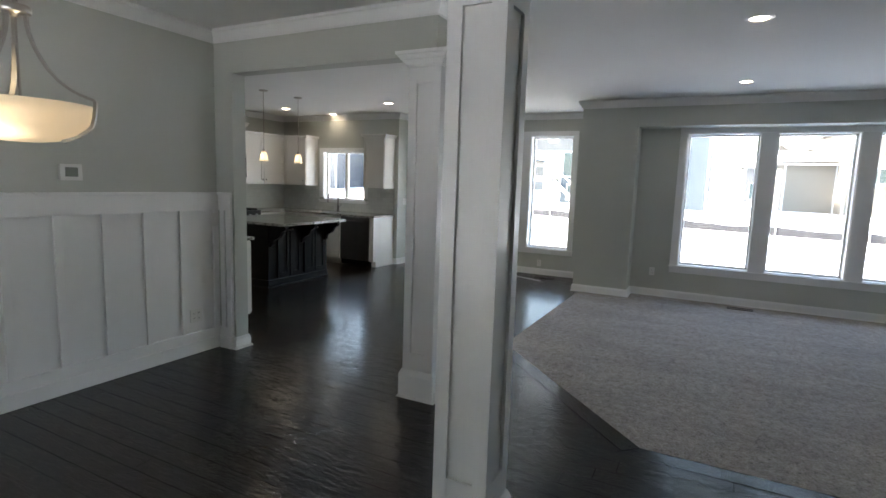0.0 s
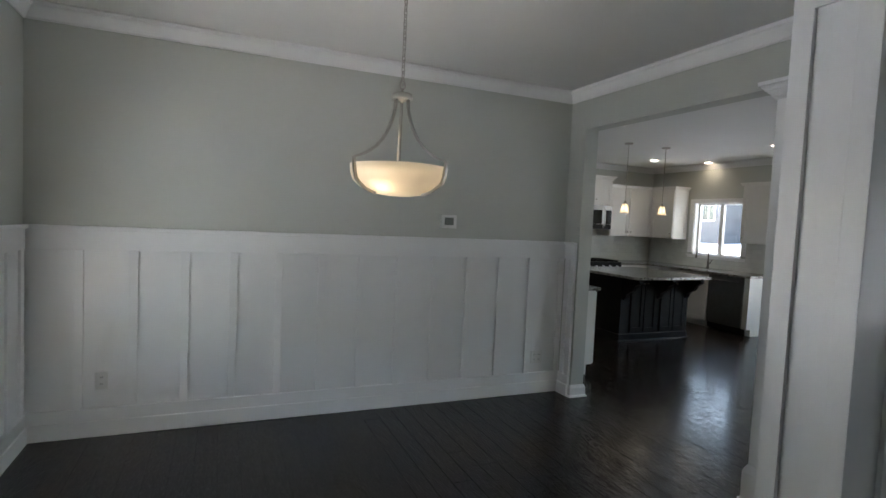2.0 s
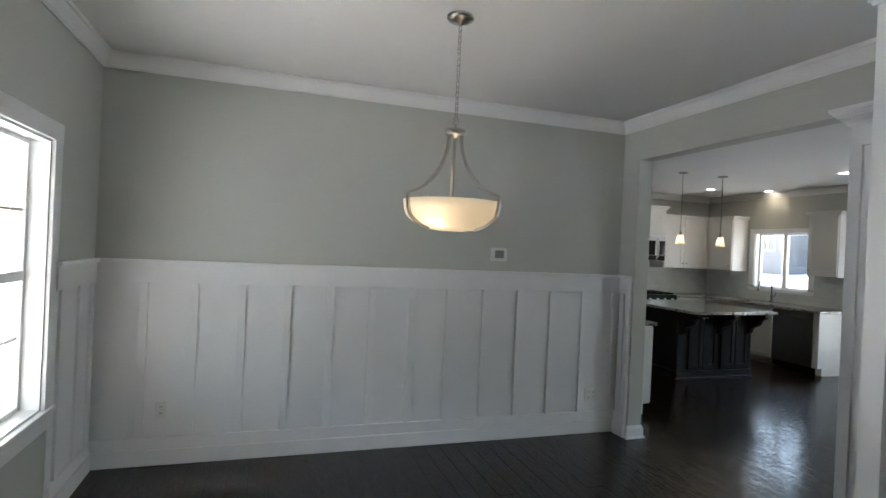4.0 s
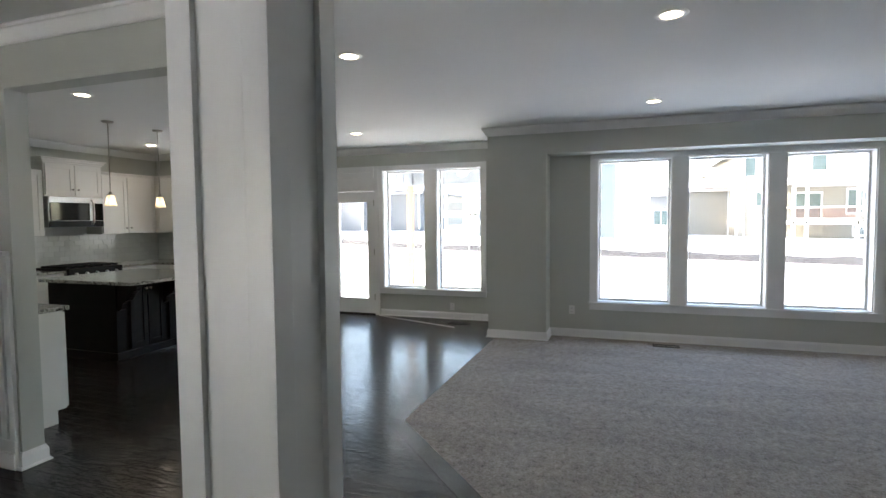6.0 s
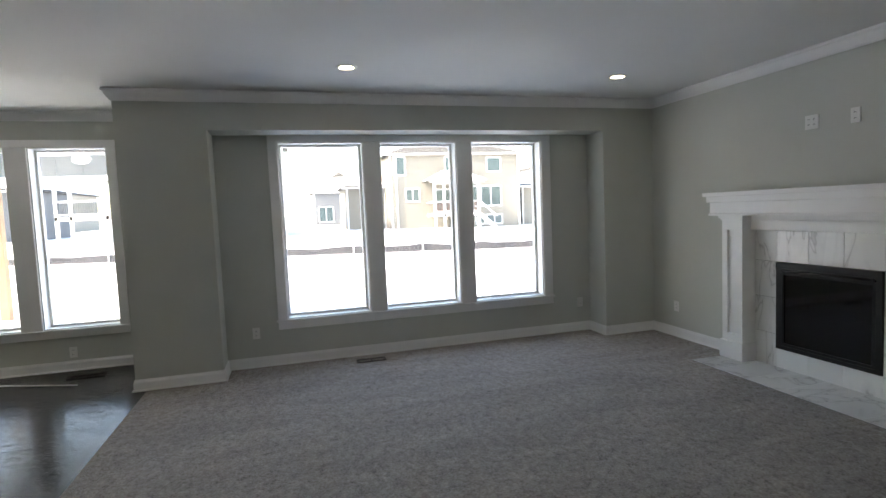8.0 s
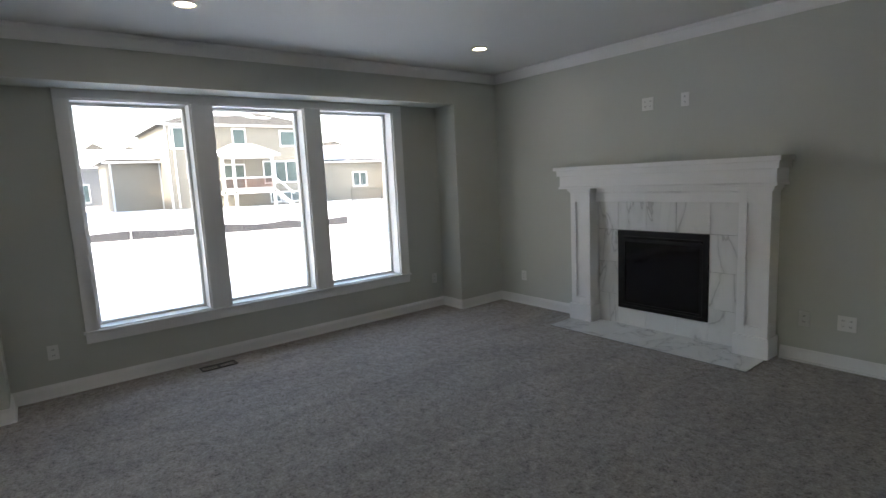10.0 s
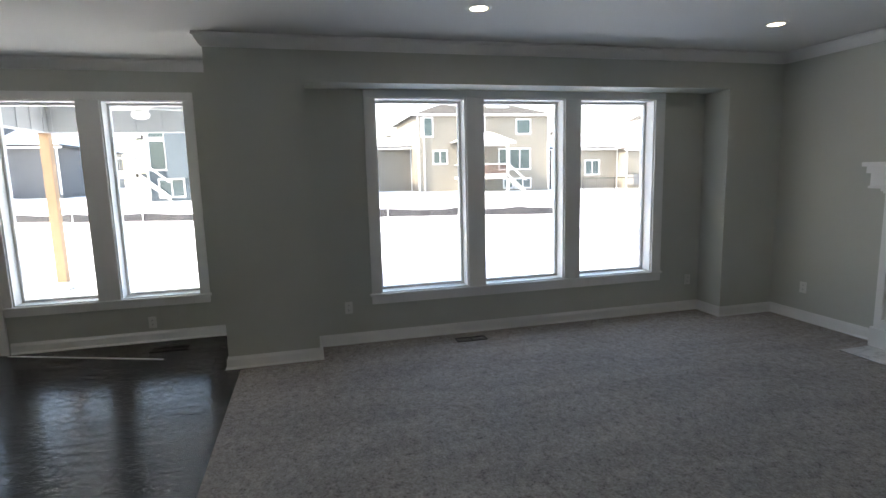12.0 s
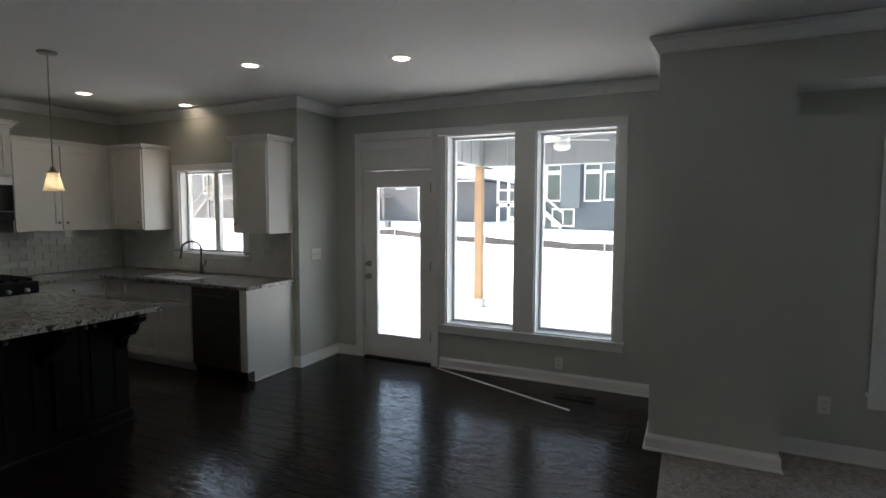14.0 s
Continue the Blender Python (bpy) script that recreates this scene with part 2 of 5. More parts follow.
def thing(name, label, category, at=(0, 0, 0), group="", kind=""):
    e = new(name)
    e.location, e.empty_display_size = at, 0.1
    return tagged(e, label, category, group, kind)


def part(name, bm, mat, parent=None, label="", smooth=False):
    me = bpy.data.meshes.new(name)
    if parent:
        bmesh.ops.translate(bm, verts=bm.verts, vec=-origin(parent))
    bm.normal_update()
    if smooth:
        for f in bm.faces:
            f.smooth = True
    bm.to_mesh(me)
    bm.free()
    me.materials.append(mat)
    ob = new(name, me)
    ob.parent = parent
    return tagged(ob, label)


def fixed(name, bm, mat, label, category):
    return tagged(part(name, bm, mat), label, category, kind="structure")


def add_box(bm, x0, x1, y0, y1, z0, z1, bevel=0.0):
    tmp = bmesh.new() if bevel else bm
    v = [tmp.verts.new((x, y, z)) for x in (x0, x1) for y in (y0, y1) for z in (z0, z1)]
    for f in ((0, 1, 3, 2), (4, 6, 7, 5), (0, 4, 5, 1), (2, 3, 7, 6), (0, 2, 6, 4), (1, 5, 7, 3)):
        tmp.faces.new([v[i] for i in f])
    if bevel:
        bmesh.ops.bevel(tmp, geom=list(tmp.edges), offset=bevel, segments=2, affect="EDGES", profile=0.6)
        me = bpy.data.meshes.new("tmp")
        tmp.to_mesh(me)
        tmp.free()
        bm.from_mesh(me)
        bpy.data.meshes.remove(me)
    return bm


def box(*a, bevel=0.0):
    return add_box(bmesh.new(), *a, bevel=bevel)


def boxes(rows, bevel=0.0):
    bm = bmesh.new()
    for r in rows:
        add_box(bm, *r, bevel=bevel)
    return bm


def lathe(profile, at, steps=32, closed=False):
    bm = bmesh.new()
    rings = []
    for r, z in profile:
        rings.append([bm.verts.new((at[0] + r * math.cos(6.28318 * i / steps), at[1] + r * math.sin(6.28318 * i / steps), at[2] + z)) for i in range(steps)] if r > 1e-6 else [bm.verts.new((at[0], at[1], at[2] + z))])
    for a, b in zip(rings, rings[1:] + (rings[:1] if closed else [])):
        for i in range(steps):
            j = (i + 1) % steps
            q = [a[i % len(a)], a[j % len(a)], b[j % len(b)], b[i % len(b)]]
            q = list(dict.fromkeys(q))
            if len(q) > 2:
                bm.faces.new(q)
    bmesh.ops.recalc_face_normals(bm, faces=bm.faces)
    return bm


def tube(points, r, steps=10, flat=1.0):
    """A round bar along points."""
    bm = bmesh.new()
    pts = [Vector(p) for p in points]
    rings = []
    side = None
    for i, p in enumerate(pts):
        d = (pts[min(i + 1, len(pts) - 1)] - pts[max(i - 1, 0)]).normalized()
        if side is None:
            side = d.orthogonal().normalized()
        side = (side - d * side.dot(d)).normalized()
        up = d.cross(side)
        rings.append([bm.verts.new(p + r * (math.cos(6.28318 * k / steps) * side + flat * math.sin(6.28318 * k / steps) * up)) for k in range(steps)])
    for a, b in zip(rings, rings[1:]):
        for k in range(steps):
            bm.faces.new((a[k], a[(k + 1) % steps], b[(k + 1) % steps], b[k]))
    bm.faces.new(rings[0][::-1]), bm.faces.new(rings[-1])
    bmesh.ops.recalc_face_normals(bm, faces=bm.faces)
    return bm


def sweep(path, profile, closed=False, bm=None):
    """A moulding along a plan path; the profile's first number is the way out to the left of the path, the second the height."""
    bm = bm or bmesh.new()
    n = len(path)
    rings = []
    for i in range(n):
        dirs = []
        if i > 0 or closed:
            dirs.append((Vector(path[i]) - Vector(path[i - 1])).normalized())
        if i < n - 1 or closed:
            dirs.append((Vector(path[(i + 1) % n]) - Vector(path[i])).normalized())
        ns = [Vector((-d.y, d.x)) for d in dirs]
        m = sum(ns, Vector((0, 0))).normalized()
        m = m / max(0.3, m.dot(ns[0]))
        rings.append([bm.verts.new((path[i][0] + m.x * o, path[i][1] + m.y * o, z)) for o, z in profile])
    k = len(profile)
    for a, b in zip(rings, rings[1:] + (rings[:1] if closed else [])):
        for j in range(k):
            bm.faces.new((a[j], b[j], b[(j + 1) % k], a[(j + 1) % k]))
    if not closed:
        bm.faces.new(rings[0]), bm.faces.new(rings[-1][::-1])
    bmesh.ops.recalc_face_normals(bm, faces=bm.faces)
    return bm


def prism(outline, axis, a0, a1):
    """An outline of (u, z) or (x, y) pairs pushed along an axis from a0 to a1."""
    bm = bmesh.new()
    def at(u, v, a):
        return {"x": (a, u, v), "y": (u, a, v), "z": (u, v, a)}[axis]
    lo = [bm.verts.new(at(u, v, a0)) for u, v in outline]
    hi = [bm.verts.new(at(u, v, a1)) for u, v in outline]
    bm.faces.new(lo), bm.faces.new(hi[::-1])
    for i in range(len(lo)):
        j = (i + 1) % len(lo)
        bm.faces.new((lo[i], hi[i], hi[j], lo[j]))
    bmesh.ops.recalc_face_normals(bm, faces=bm.faces)
    return bm


def pierced(axis, p0, p1, a0, a1, z0, z1, holes):
    """A wall between p0 and p1 across, from a0 to a1 along, with holes (a, b, low, high)."""
    aa = sorted({a0, a1, *[h[0] for h in holes], *[h[1] for h in holes]})
    bm = bmesh.new()
    for u, v in zip(aa, aa[1:]):
        cuts = sorted([(h[2], h[3]) for h in holes if h[0] <= u and h[1] >= v])
        z = z0
        for lo, hi in cuts + [(z1, z1)]:
            if lo > z + 1e-6:
                add_box(bm, *((p0, p1, u, v) if axis == "x" else (u, v, p0, p1)), z, lo)
            z = hi
    bmesh.ops.remove_doubles(bm, verts=bm.verts, dist=1e-5)
    return bm


# ---- structure ----
H = 2.743
XP, XW, XK, XN = 7.13, 7.48, 8.21, 7.575
YD, YF, YR = 3.76, -3.975, 7.80
BX0, BX1, SY = 2.595, 2.73, 3.545
BZ = 2.385

floor = fixed("floor", box(-1.7, 8.36, -4.2, 8.0, -0.2, -0.012), WOOD, "dark hand-scraped hardwood plank floor", "floor")
fixed("ceiling", box(-1.7, 8.4, -4.2, 8.0, H, H + 0.2), CEIL, "flat white painted ceiling with recessed lights", "ceiling")
DWIN = (1.30, 2.98, 0.62, 2.02)
fixed("wall_front", pierced("x", -1.62, -1.46, YF, YD, 0, H, [DWIN]), WALL, "greige painted wall with a double-hung window", "wall")
fixed("wall_dining", boxes([(-1.62, BX1, YD, YD + 0.13, 0, H), (BX0, BX1, SY, YD, 0, H)]), WALL, "greige painted wall above white board and batten", "wall")
fixed("beam", box(BX0, BX1, 1.60, SY, BZ, H), WALL, "greige painted dropped beam resting on a column", "beam")
fixed("beam_entry", box(-1.46, 1.41, 0.625, 0.755, BZ, H), WALL, "greige painted dropped beam over the entry side", "beam")
fixed("wall_kitchen_side", box(BX0, BX1, YD + 0.13, YR + 0.14, 0, H), WALL, "greige painted kitchen side wall", "wall")
fixed("wall_range", box(BX1, XN + 0.15, YR, YR + 0.14, 0, H), WALL, "greige painted wall behind the range cabinets", "wall")
KWIN = (5.775, 6.75, 1.13, 2.06)
fixed("wall_sink", pierced("x", XN, XN + 0.15, 5.03, YR, 0, H, [KWIN]), WALL, "greige painted wall with the sink window", "wall")
fixed("wall_return", box(XN + 0.15, XK, 5.03, 5.17, 0, H), WALL, "greige painted short return wall", "wall")
DOOR = (3.835, 4.675, 0.0, 2.06)
W2 = [(2.03, 2.755, 0.455, 2.37), (2.95, 3.675, 0.455, 2.37)]
fixed("wall_patio", pierced("x", XK, XK + 0.2, 1.65, 5.17, 0, H, [DOOR, *W2]), WALL, "greige painted wall with patio door and two windows", "wall")
fixed("pier", box(XP, XK + 0.15, 0.89, 1.65, 0, H), WALL, "greige painted pier between the windows", "wall")
W3 = [(-2.69, -1.82, 0.475, 2.315), (-1.645, -0.775, 0.475, 2.315), (-0.60, 0.28, 0.475, 2.315)]
fixed("wall_window", pierced("x", XW, XW + 0.2, YF, 0.89, 0, H, W3), WALL, "greige painted niche wall with three tall windows", "wall")
fixed("pier_corner", box(XP, XW, YF, -3.31, 0, H), WALL, "greige painted corner pier beside the window niche", "wall")
fixed("niche_header", box(XP, XW, -3.31, 0.89, 2.384, H), WALL, "greige painted header over the window niche", "wall")
fixed("wall_fireplace", box(-1.62, XW + 0.2, YF - 0.14, YF, 0, H), WALL, "greige painted fireplace wall", "wall")

crown = [(0.002, H - 0.105), (0.012, H - 0.105), (0.013, H - 0.096), (0.02, H - 0.09), (0.026, H - 0.078), (0.044, H - 0.05), (0.05, H - 0.038), (0.052, H - 0.03), (0.064, H - 0.028), (0.066, H - 0.012), (0.06, H - 0.001), (0.002, H - 0.001)]
fixed("crown_moulding", sweep([(-1.46, YF), (XP, YF), (XP, 1.65), (XK, 1.65), (XK, 5.03), (XN, 5.03), (XN, YR), (BX1, YR), (BX1, 1.60), (BX0, 1.60), (BX0, YD), (-1.46, YD), (-1.46, YF)], crown), TRIM, "white painted crown moulding along the ceiling", "crown moulding")
base = [(0.001, 0.001), (0.03, 0.001), (0.03, 0.008), (0.025, 0.017), (0.0165, 0.019), (0.0165, 0.082), (0.012, 0.094), (0.008, 0.1), (0.006, 0.11), (0.001, 0.11)]
for run in ([(-1.46, YF), (3.98, YF)], [(5.92, YF), (XP, YF), (XP, -3.31), (XW, -3.31), (XW, 0.89), (XP, 0.89), (XP, 1.65), (XK, 1.65), (XK, 3.74)],
            [(XK, 4.77), (XK, 5.03), (XN, 5.03), (XN, 5.105)], [(BX1, 4.05), (BX1, SY), (BX0, SY), (BX0, SY + 0.06)], [(-1.46, 0.8), (-1.46, YF + 0.02)]):
    fixed("baseboard", sweep(run, base), TRIM, "white painted baseboard with eased top", "baseboard")

# board and batten on the dining walls
def wainscot(axis, a0, a1, face, sign, battens, name):
    """Along an axis from a0 to a1, on a wall face, proud towards sign."""
    def b(u0, u1, d0, d1, z0, z1, bevel=0.002):
        p, q = sorted((face + sign * d0, face + sign * d1))
        return box(*((u0, u1, p, q) if axis == "x" else (p, q, u0, u1)), z0, z1, bevel=bevel)
    w = fixed(name, b(a0, a1, 0.001, 0.008, 0.002, 1.36), TRIM, "white painted board and batten wainscot", "wainscot")
    for u in battens:
        part("batten", b(u - 0.026, u + 0.026, 0.0085, 0.026, 0.17, 1.232), TRIM, w)
    part("top_rail", b(a0, a1, 0.0085, 0.027, 1.233, 1.362), TRIM, w)
    part("cap", b(a0, a1, 0.001, 0.045, 1.363, 1.388, 0.005), TRIM, w)
    part("bottom_rail", b(a0, a1, 0.0085, 0.03, 0.10, 0.19, 0.004), TRIM, w)
    part("base", b(a0, a1, 0.0085, 0.04, 0.001, 0.108, 0.006), TRIM, w)
    return w


wainscot("x", -1.45, BX0 - 0.002, YD, -1, [-1.47 + 0.309 * k for k in range(1, 13)] + [BX0 - 0.035], "wainscot_dining")
wainscot("y", 3.06, YD - 0.05, -1.46, 1, [3.16, 3.45, YD - 0.09], "wainscot_front")
wainscot("y", SY + 0.02, YD - 0.05, BX0, -1, [SY + 0.045, SY + 0.125], "wainscot_stub")

# ---- windows and door ----
def window(name, axis_x, face, out, openings, outer, label, sill=True, slider=False, muntins=0, depth=0.115, thick=0.148):
    """Windows in a wall whose room face is x = face; out is the way outside along x. openings: (y0, y1, z0, z1)."""
    y0, y1, z0, z1 = outer
    s = -out
    def bx(d0, d1, a0, a1, b0, b1, bevel=0.003):
        p, q = sorted((face + s * d0, face + s * d1))
        return box(p, q, a0, a1, b0, b1, bevel=bevel)
    w = thing(name, label, "window", (face, (y0 + y1) / 2, z0), kind="structure")
    ops = sorted(openings)
    part("window_casing", bx(0.001, 0.022, y0, y1, ops[0][3], z1), TRIM, w)
    edges = [y0] + [v for o in ops for v in o[:2]] + [y1]
    for a, b in zip(edges[::2], edges[1::2]):
        part("window_casing", bx(0.001, 0.02, a, b, z0 + 0.09, ops[0][3] - 0.001), TRIM, w)
    part("window_sill", bx(0.001, 0.034, y0 - 0.015, y1 + 0.015, ops[0][2] - 0.02, ops[0][2] + 0.002, 0.005), TRIM, w)
    part("window_apron", bx(0.001, 0.018, y0, y1, z0, ops[0][2] - 0.021), TRIM, w)
    for a, b, lo, hi in ops:
        j = 0.012
        part("window_jamb", boxes([(min(face, face + out * thick), max(face, face + out * thick), *r) for r in ((a, a + j, lo, hi), (b - j, b, lo, hi), (a + j, b - j, lo, lo + j), (a + j, b - j, hi - j, hi))]), TRIM, w)
        f0, f1 = face + out * (depth - 0.03), face + out * (depth + 0.025)
        p, q = min(f0, f1), max(f0, f1)
        t = 0.024
        a2, b2, lo2, hi2 = a + j, b - j, lo + j, hi - j
        rows = [(a2, a2 + t, lo2, hi2), (b2 - t, b2, lo2, hi2), (a2 + t, b2 - t, lo2, lo2 + t), (a2 + t, b2 - t, hi2 - t, hi2)]
        if slider:
            m = (a2 + b2) / 2
            rows.append((m - 0.035, m + 0.035, lo2 + t, hi2 - t))
        if muntins:
            m = (lo2 + hi2) / 2
            rows.append((a2 + t, b2 - t, m - 0.025, m + 0.025))
        fr = part("window_frame", boxes([(p, q, *r) for r in rows], bevel=0.004), TRIM, w)
        if muntins:
            bars = [(a2 + t, b2 - t, z - 0.008, z + 0.008) for z in (lo2 + (hi2 - lo2) * 0.27, lo2 + (hi2 - lo2) * 0.74)] + [((a2 + b2) / 2 - 0.008, (a2 + b2) / 2 + 0.008, lo2 + t, hi2 - t)]
            for r in bars:
                part("muntin", box((p + q) / 2 - 0.012, (p + q) / 2 + 0.012, *r, bevel=0.002), TRIM, fr)
        if slider:
            part("latch", box(p - 0.014, p, m - 0.012, m + 0.012, lo2 + 0.42, lo2 + 0.48, bevel=0.003), PLASTIC, fr)
        pane = part("pane", box((p + q) / 2 - 0.003, (p + q) / 2 + 0.003, a2 + t * 0.6, b2 - t * 0.6, lo2 + t * 0.6, hi2 - t * 0.6), GLASS, w)
        pane.visible_shadow = False
    return w


window("window_1", 1, XW, 1, W3, (-2.805, 0.375, 0.375, 2.40), "three tall white-trimmed fixed windows in the living room niche", depth=0.165, thick=0.198)
window("window_2", 1, XK, 1, W2, (1.945, 3.755, 0.365, 2.445), "pair of tall white-trimmed windows beside the patio door", depth=0.165, thick=0.198)
window("window_3", 1, XN, 1, [KWIN], (5.69, 6.845, 1.075, 2.125), "white sliding window above the kitchen sink", slider=True)
window("window_4", 1, -1.46, -1, [(DWIN[0], 2.10, DWIN[2], DWIN[3]), (2.18, DWIN[1], DWIN[2], DWIN[3])], (1.20, 3.08, 0.51, 2.115), "white double-hung dining room window with grilles", muntins=1)
fixed("mullion_dining", box(-1.62, -1.46, 2.10, 2.18, DWIN[2], DWIN[3]), TRIM, "white window mullion", "window")

door = thing("door_1", "white glazed patio door with a full-height pane", "door", (XK, 4.255, 0), kind="structure")
fx = XK - 0.022
part("door_casing", box(fx, XK - 0.001, 4.676, 4.765, 0.001, 2.445, bevel=0.003), TRIM, door)
part("door_casing", box(fx, XK - 0.001, 3.756, 3.834, 0.001, 2.445, bevel=0.003), TRIM, door)
part("transom_panel", box(XK - 0.012, XK - 0.001, 3.835, 4.675, 2.062, 2.36), TRIM, door)
part("transom_rail", box(fx - 0.002, XK - 0.0125, 3.835, 4.675, 2.26, 2.345, bevel=0.003), TRIM, door)
part("head_casing", box(fx - 0.004, XK - 0.001, 3.835, 4.675, 2.362, 2.445, bevel=0.003), TRIM, door)
part("door_jamb", boxes([(XK + 0.001, XK + 0.149, 3.836, 3.852, 0.02, 2.058), (XK + 0.001, XK + 0.149, 4.658, 4.674, 0.02, 2.058), (XK + 0.001, XK + 0.149, 3.852, 4.658, 2.042, 2.058)]), TRIM, door)
part("threshold", box(XK - 0.01, XK + 0.15, 3.853, 4.657, 0.0, 0.02, bevel=0.004), VENT, door)
slab = part("slab", boxes([(XK + 0.012, XK + 0.056, 3.855, 3.955, 0.022, 2.038), (XK + 0.012, XK + 0.056, 4.52, 4.655, 0.022, 2.038), (XK + 0.012, XK + 0.056, 3.955, 4.52, 0.022, 0.25), (XK + 0.012, XK + 0.056, 3.955, 4.52, 1.885, 2.038)]), TRIM, door)
part("glazing_bead", boxes([(XK + 0.004, XK + 0.06, 3.955, 3.975, 0.25, 1.885), (XK + 0.004, XK + 0.06, 4.50, 4.52, 0.25, 1.885), (XK + 0.004, XK + 0.06, 3.975, 4.50, 0.25, 0.27), (XK + 0.004, XK + 0.06, 3.975, 4.50, 1.865, 1.885)]), TRIM, slab)
dp = part("pane", box(XK + 0.03, XK + 0.036, 3.972, 4.503, 0.268, 1.868), GLASS, slab)
dp.visible_shadow = False
def knob(z, r):
    bm = lathe([(0.0, 0.0), (0.032, 0.0), (0.032, 0.008), (0.014, 0.012), (0.012, 0.035), (r, 0.04), (r, 0.055), (r * 0.7, 0.066), (0, 0.067)], (0, 0, 0), 20)
    bmesh.ops.rotate(bm, verts=bm.verts, matrix=Matrix.Rotation(radians(-90), 3, "Y"))
    bmesh.ops.translate(bm, verts=bm.verts, vec=(XK + 0.011, 4.605, z))
    return bm
part("door_knob", knob(0.90, 0.027), NICKEL, slab, "brushed nickel knob", smooth=True)
part("deadbolt", knob(1.04, 0.02), NICKEL, slab, "brushed nickel deadbolt", smooth=True)
for z in (0.25, 1.0, 1.8):
    part("hinge", box(XK - 0.004, XK + 0.012, 3.842, 3.858, z, z + 0.1, bevel=0.002), NICKEL, door)

# ---- columns ----
def column(at, label):
    x, y = at
    c = thing("column", label, "column", (x, y, 0), group="panelled columns")
    h, s = 0.12, 0.061
    core = h - 0.014
    part("core", box(x - core, x + core, y - core, y + core, 0.002, 2.29), TRIM, c)
    for sx in (-1, 1):
        for sy in (-1, 1):
            px, py = x + sx * (h - s / 2), y + sy * (h - s / 2)
            part("stile", box(px - s / 2, px + s / 2, py - s / 2, py + s / 2, 0.21, 2.29, bevel=0.002), TRIM, c)
    for z0, z1 in ((0.205, 0.33), (2.185, 2.29)):
        m = h - s + 0.001
        part("rail", boxes([(x - m, x + m, y - h + 0.0005, y + h - 0.0005, z0, z1), (x - h + 0.0005, x + h - 0.0005, y - m, y + m, z0, z1)]), TRIM, c)
    q = [(x - h, y - h), (x - h, y + h), (x + h, y + h), (x + h, y - h)]
    part("plinth", sweep(q, [(-0.02, 0.001), (0.03, 0.001), (0.03, 0.012), (0.02, 0.02), (0.02, 0.17), (0.014, 0.19), (0.004, 0.21), (-0.02, 0.21)], closed=True), TRIM, c)
    part("capital", sweep(q, [(-0.03, 2.288), (0.008, 2.288), (0.01, 2.296), (0.016, 2.298), (0.017, 2.306), (0.024, 2.314), (0.034, 2.322), (0.037, 2.331), (0.046, 2.333), (0.048, 2.342), (0.058, 2.35), (0.06, 2.361), (0.07, 2.363), (0.072, BZ - 0.001), (-0.03, BZ - 0.001)], closed=True), TRIM, c)
    return c


COL1, COL2 = (1.33, 0.687), (2.615, 1.63)
column(COL1, "square white panelled column with moulded capital")
column(COL2, "square white panelled column under the dropped beam")

# ---- carpet ----
CP = [(XP + 0.02, 1.555), (4.09, 1.555), (2.585, 0.135), (2.56, YF + 0.005), (XW - 0.02, YF + 0.005), (XW - 0.02, 0.87), (XP + 0.02, 0.87)]
fixed("carpet", prism(CP, "z", -0.01, 0.005), CARPET, "grey cut-pile carpet with vacuum lanes", "carpet")

# ---- fireplace ----
fp = thing("fireplace", "white panelled mantel with marble tile and a black firebox", "fireplace", (5.0, YF, 0))
for x0, x1 in ((5.665, 5.90), (4.015, 4.25)):
    p = part("pilaster", box(x0, x1, YF + 0.001, -3.825, 0.17, 1.345), TRIM, fp)
    for row in ((x0, x0 + 0.06, 0.17, 1.345), (x1 - 0.06, x1, 0.17, 1.345)):
        part("stile", box(row[0], row[1], -3.8249, -3.80, row[2], row[3], bevel=0.002), TRIM, p)
    for z0, z1 in ((0.17, 0.26), (1.25, 1.345)):
        part("rail", box(x0 + 0.06, x1 - 0.06, -3.8249, -3.801, z0, z1, bevel=0.002), TRIM, p)
    part("plinth", box(x0 - 0.018, x1 + 0.018, YF + 0.001, -3.78, 0.0145, 0.185, bevel=0.006), TRIM, p)
    part("capital", boxes([(x0 - 0.012, x1 + 0.012, YF + 0.001, -3.79, 1.345, 1.362), (x0 - 0.025, x1 + 0.025, YF + 0.001, -3.777, 1.362, 1.385)], bevel=0.004), TRIM, p)
part("frieze", box(4.25, 5.665, YF + 0.001, -3.90, 1.25, 1.385, bevel=0.003), TRIM, fp)
part("bed_mould", boxes([(4.28, 5.635, -3.90, -3.87, 1.34, 1.385)], bevel=0.008), TRIM, fp)
mant = part("mantel", box(3.965, 5.985, YF + 0.001, -3.735, 1.41, 1.515, bevel=0.004), TRIM, fp)
part("lower_lip", box(3.955, 5.995, YF + 0.001, -3.725, 1.387, 1.4095, bevel=0.005), TRIM, mant)
part("upper_board", box(3.945, 6.01, YF + 0.001, -3.715, 1.5155, 1.572, bevel=0.004), TRIM, mant)
part("shelf", box(3.925, 6.035, YF + 0.001, -3.69, 1.5725, 1.61, bevel=0.005), TRIM, mant)
part("backing", box(4.251, 5.664, YF + 0.001, -3.955, 0.015, 1.249), GROUT, fp)
def tile(x0, x1, z0, z1, parent=fp):
    part("tile", box(x0 + 0.0015, x1 - 0.0015, -3.9545, -3.944, z0 + 0.0015, z1 - 0.0015, bevel=0.001), MARBLE, parent)
cols = [5.66, 5.43, 5.133, 4.837, 4.54, 4.253]
for a, b in zip(cols, cols[1:]):
    tile(b, a, 0.971, 1.249)
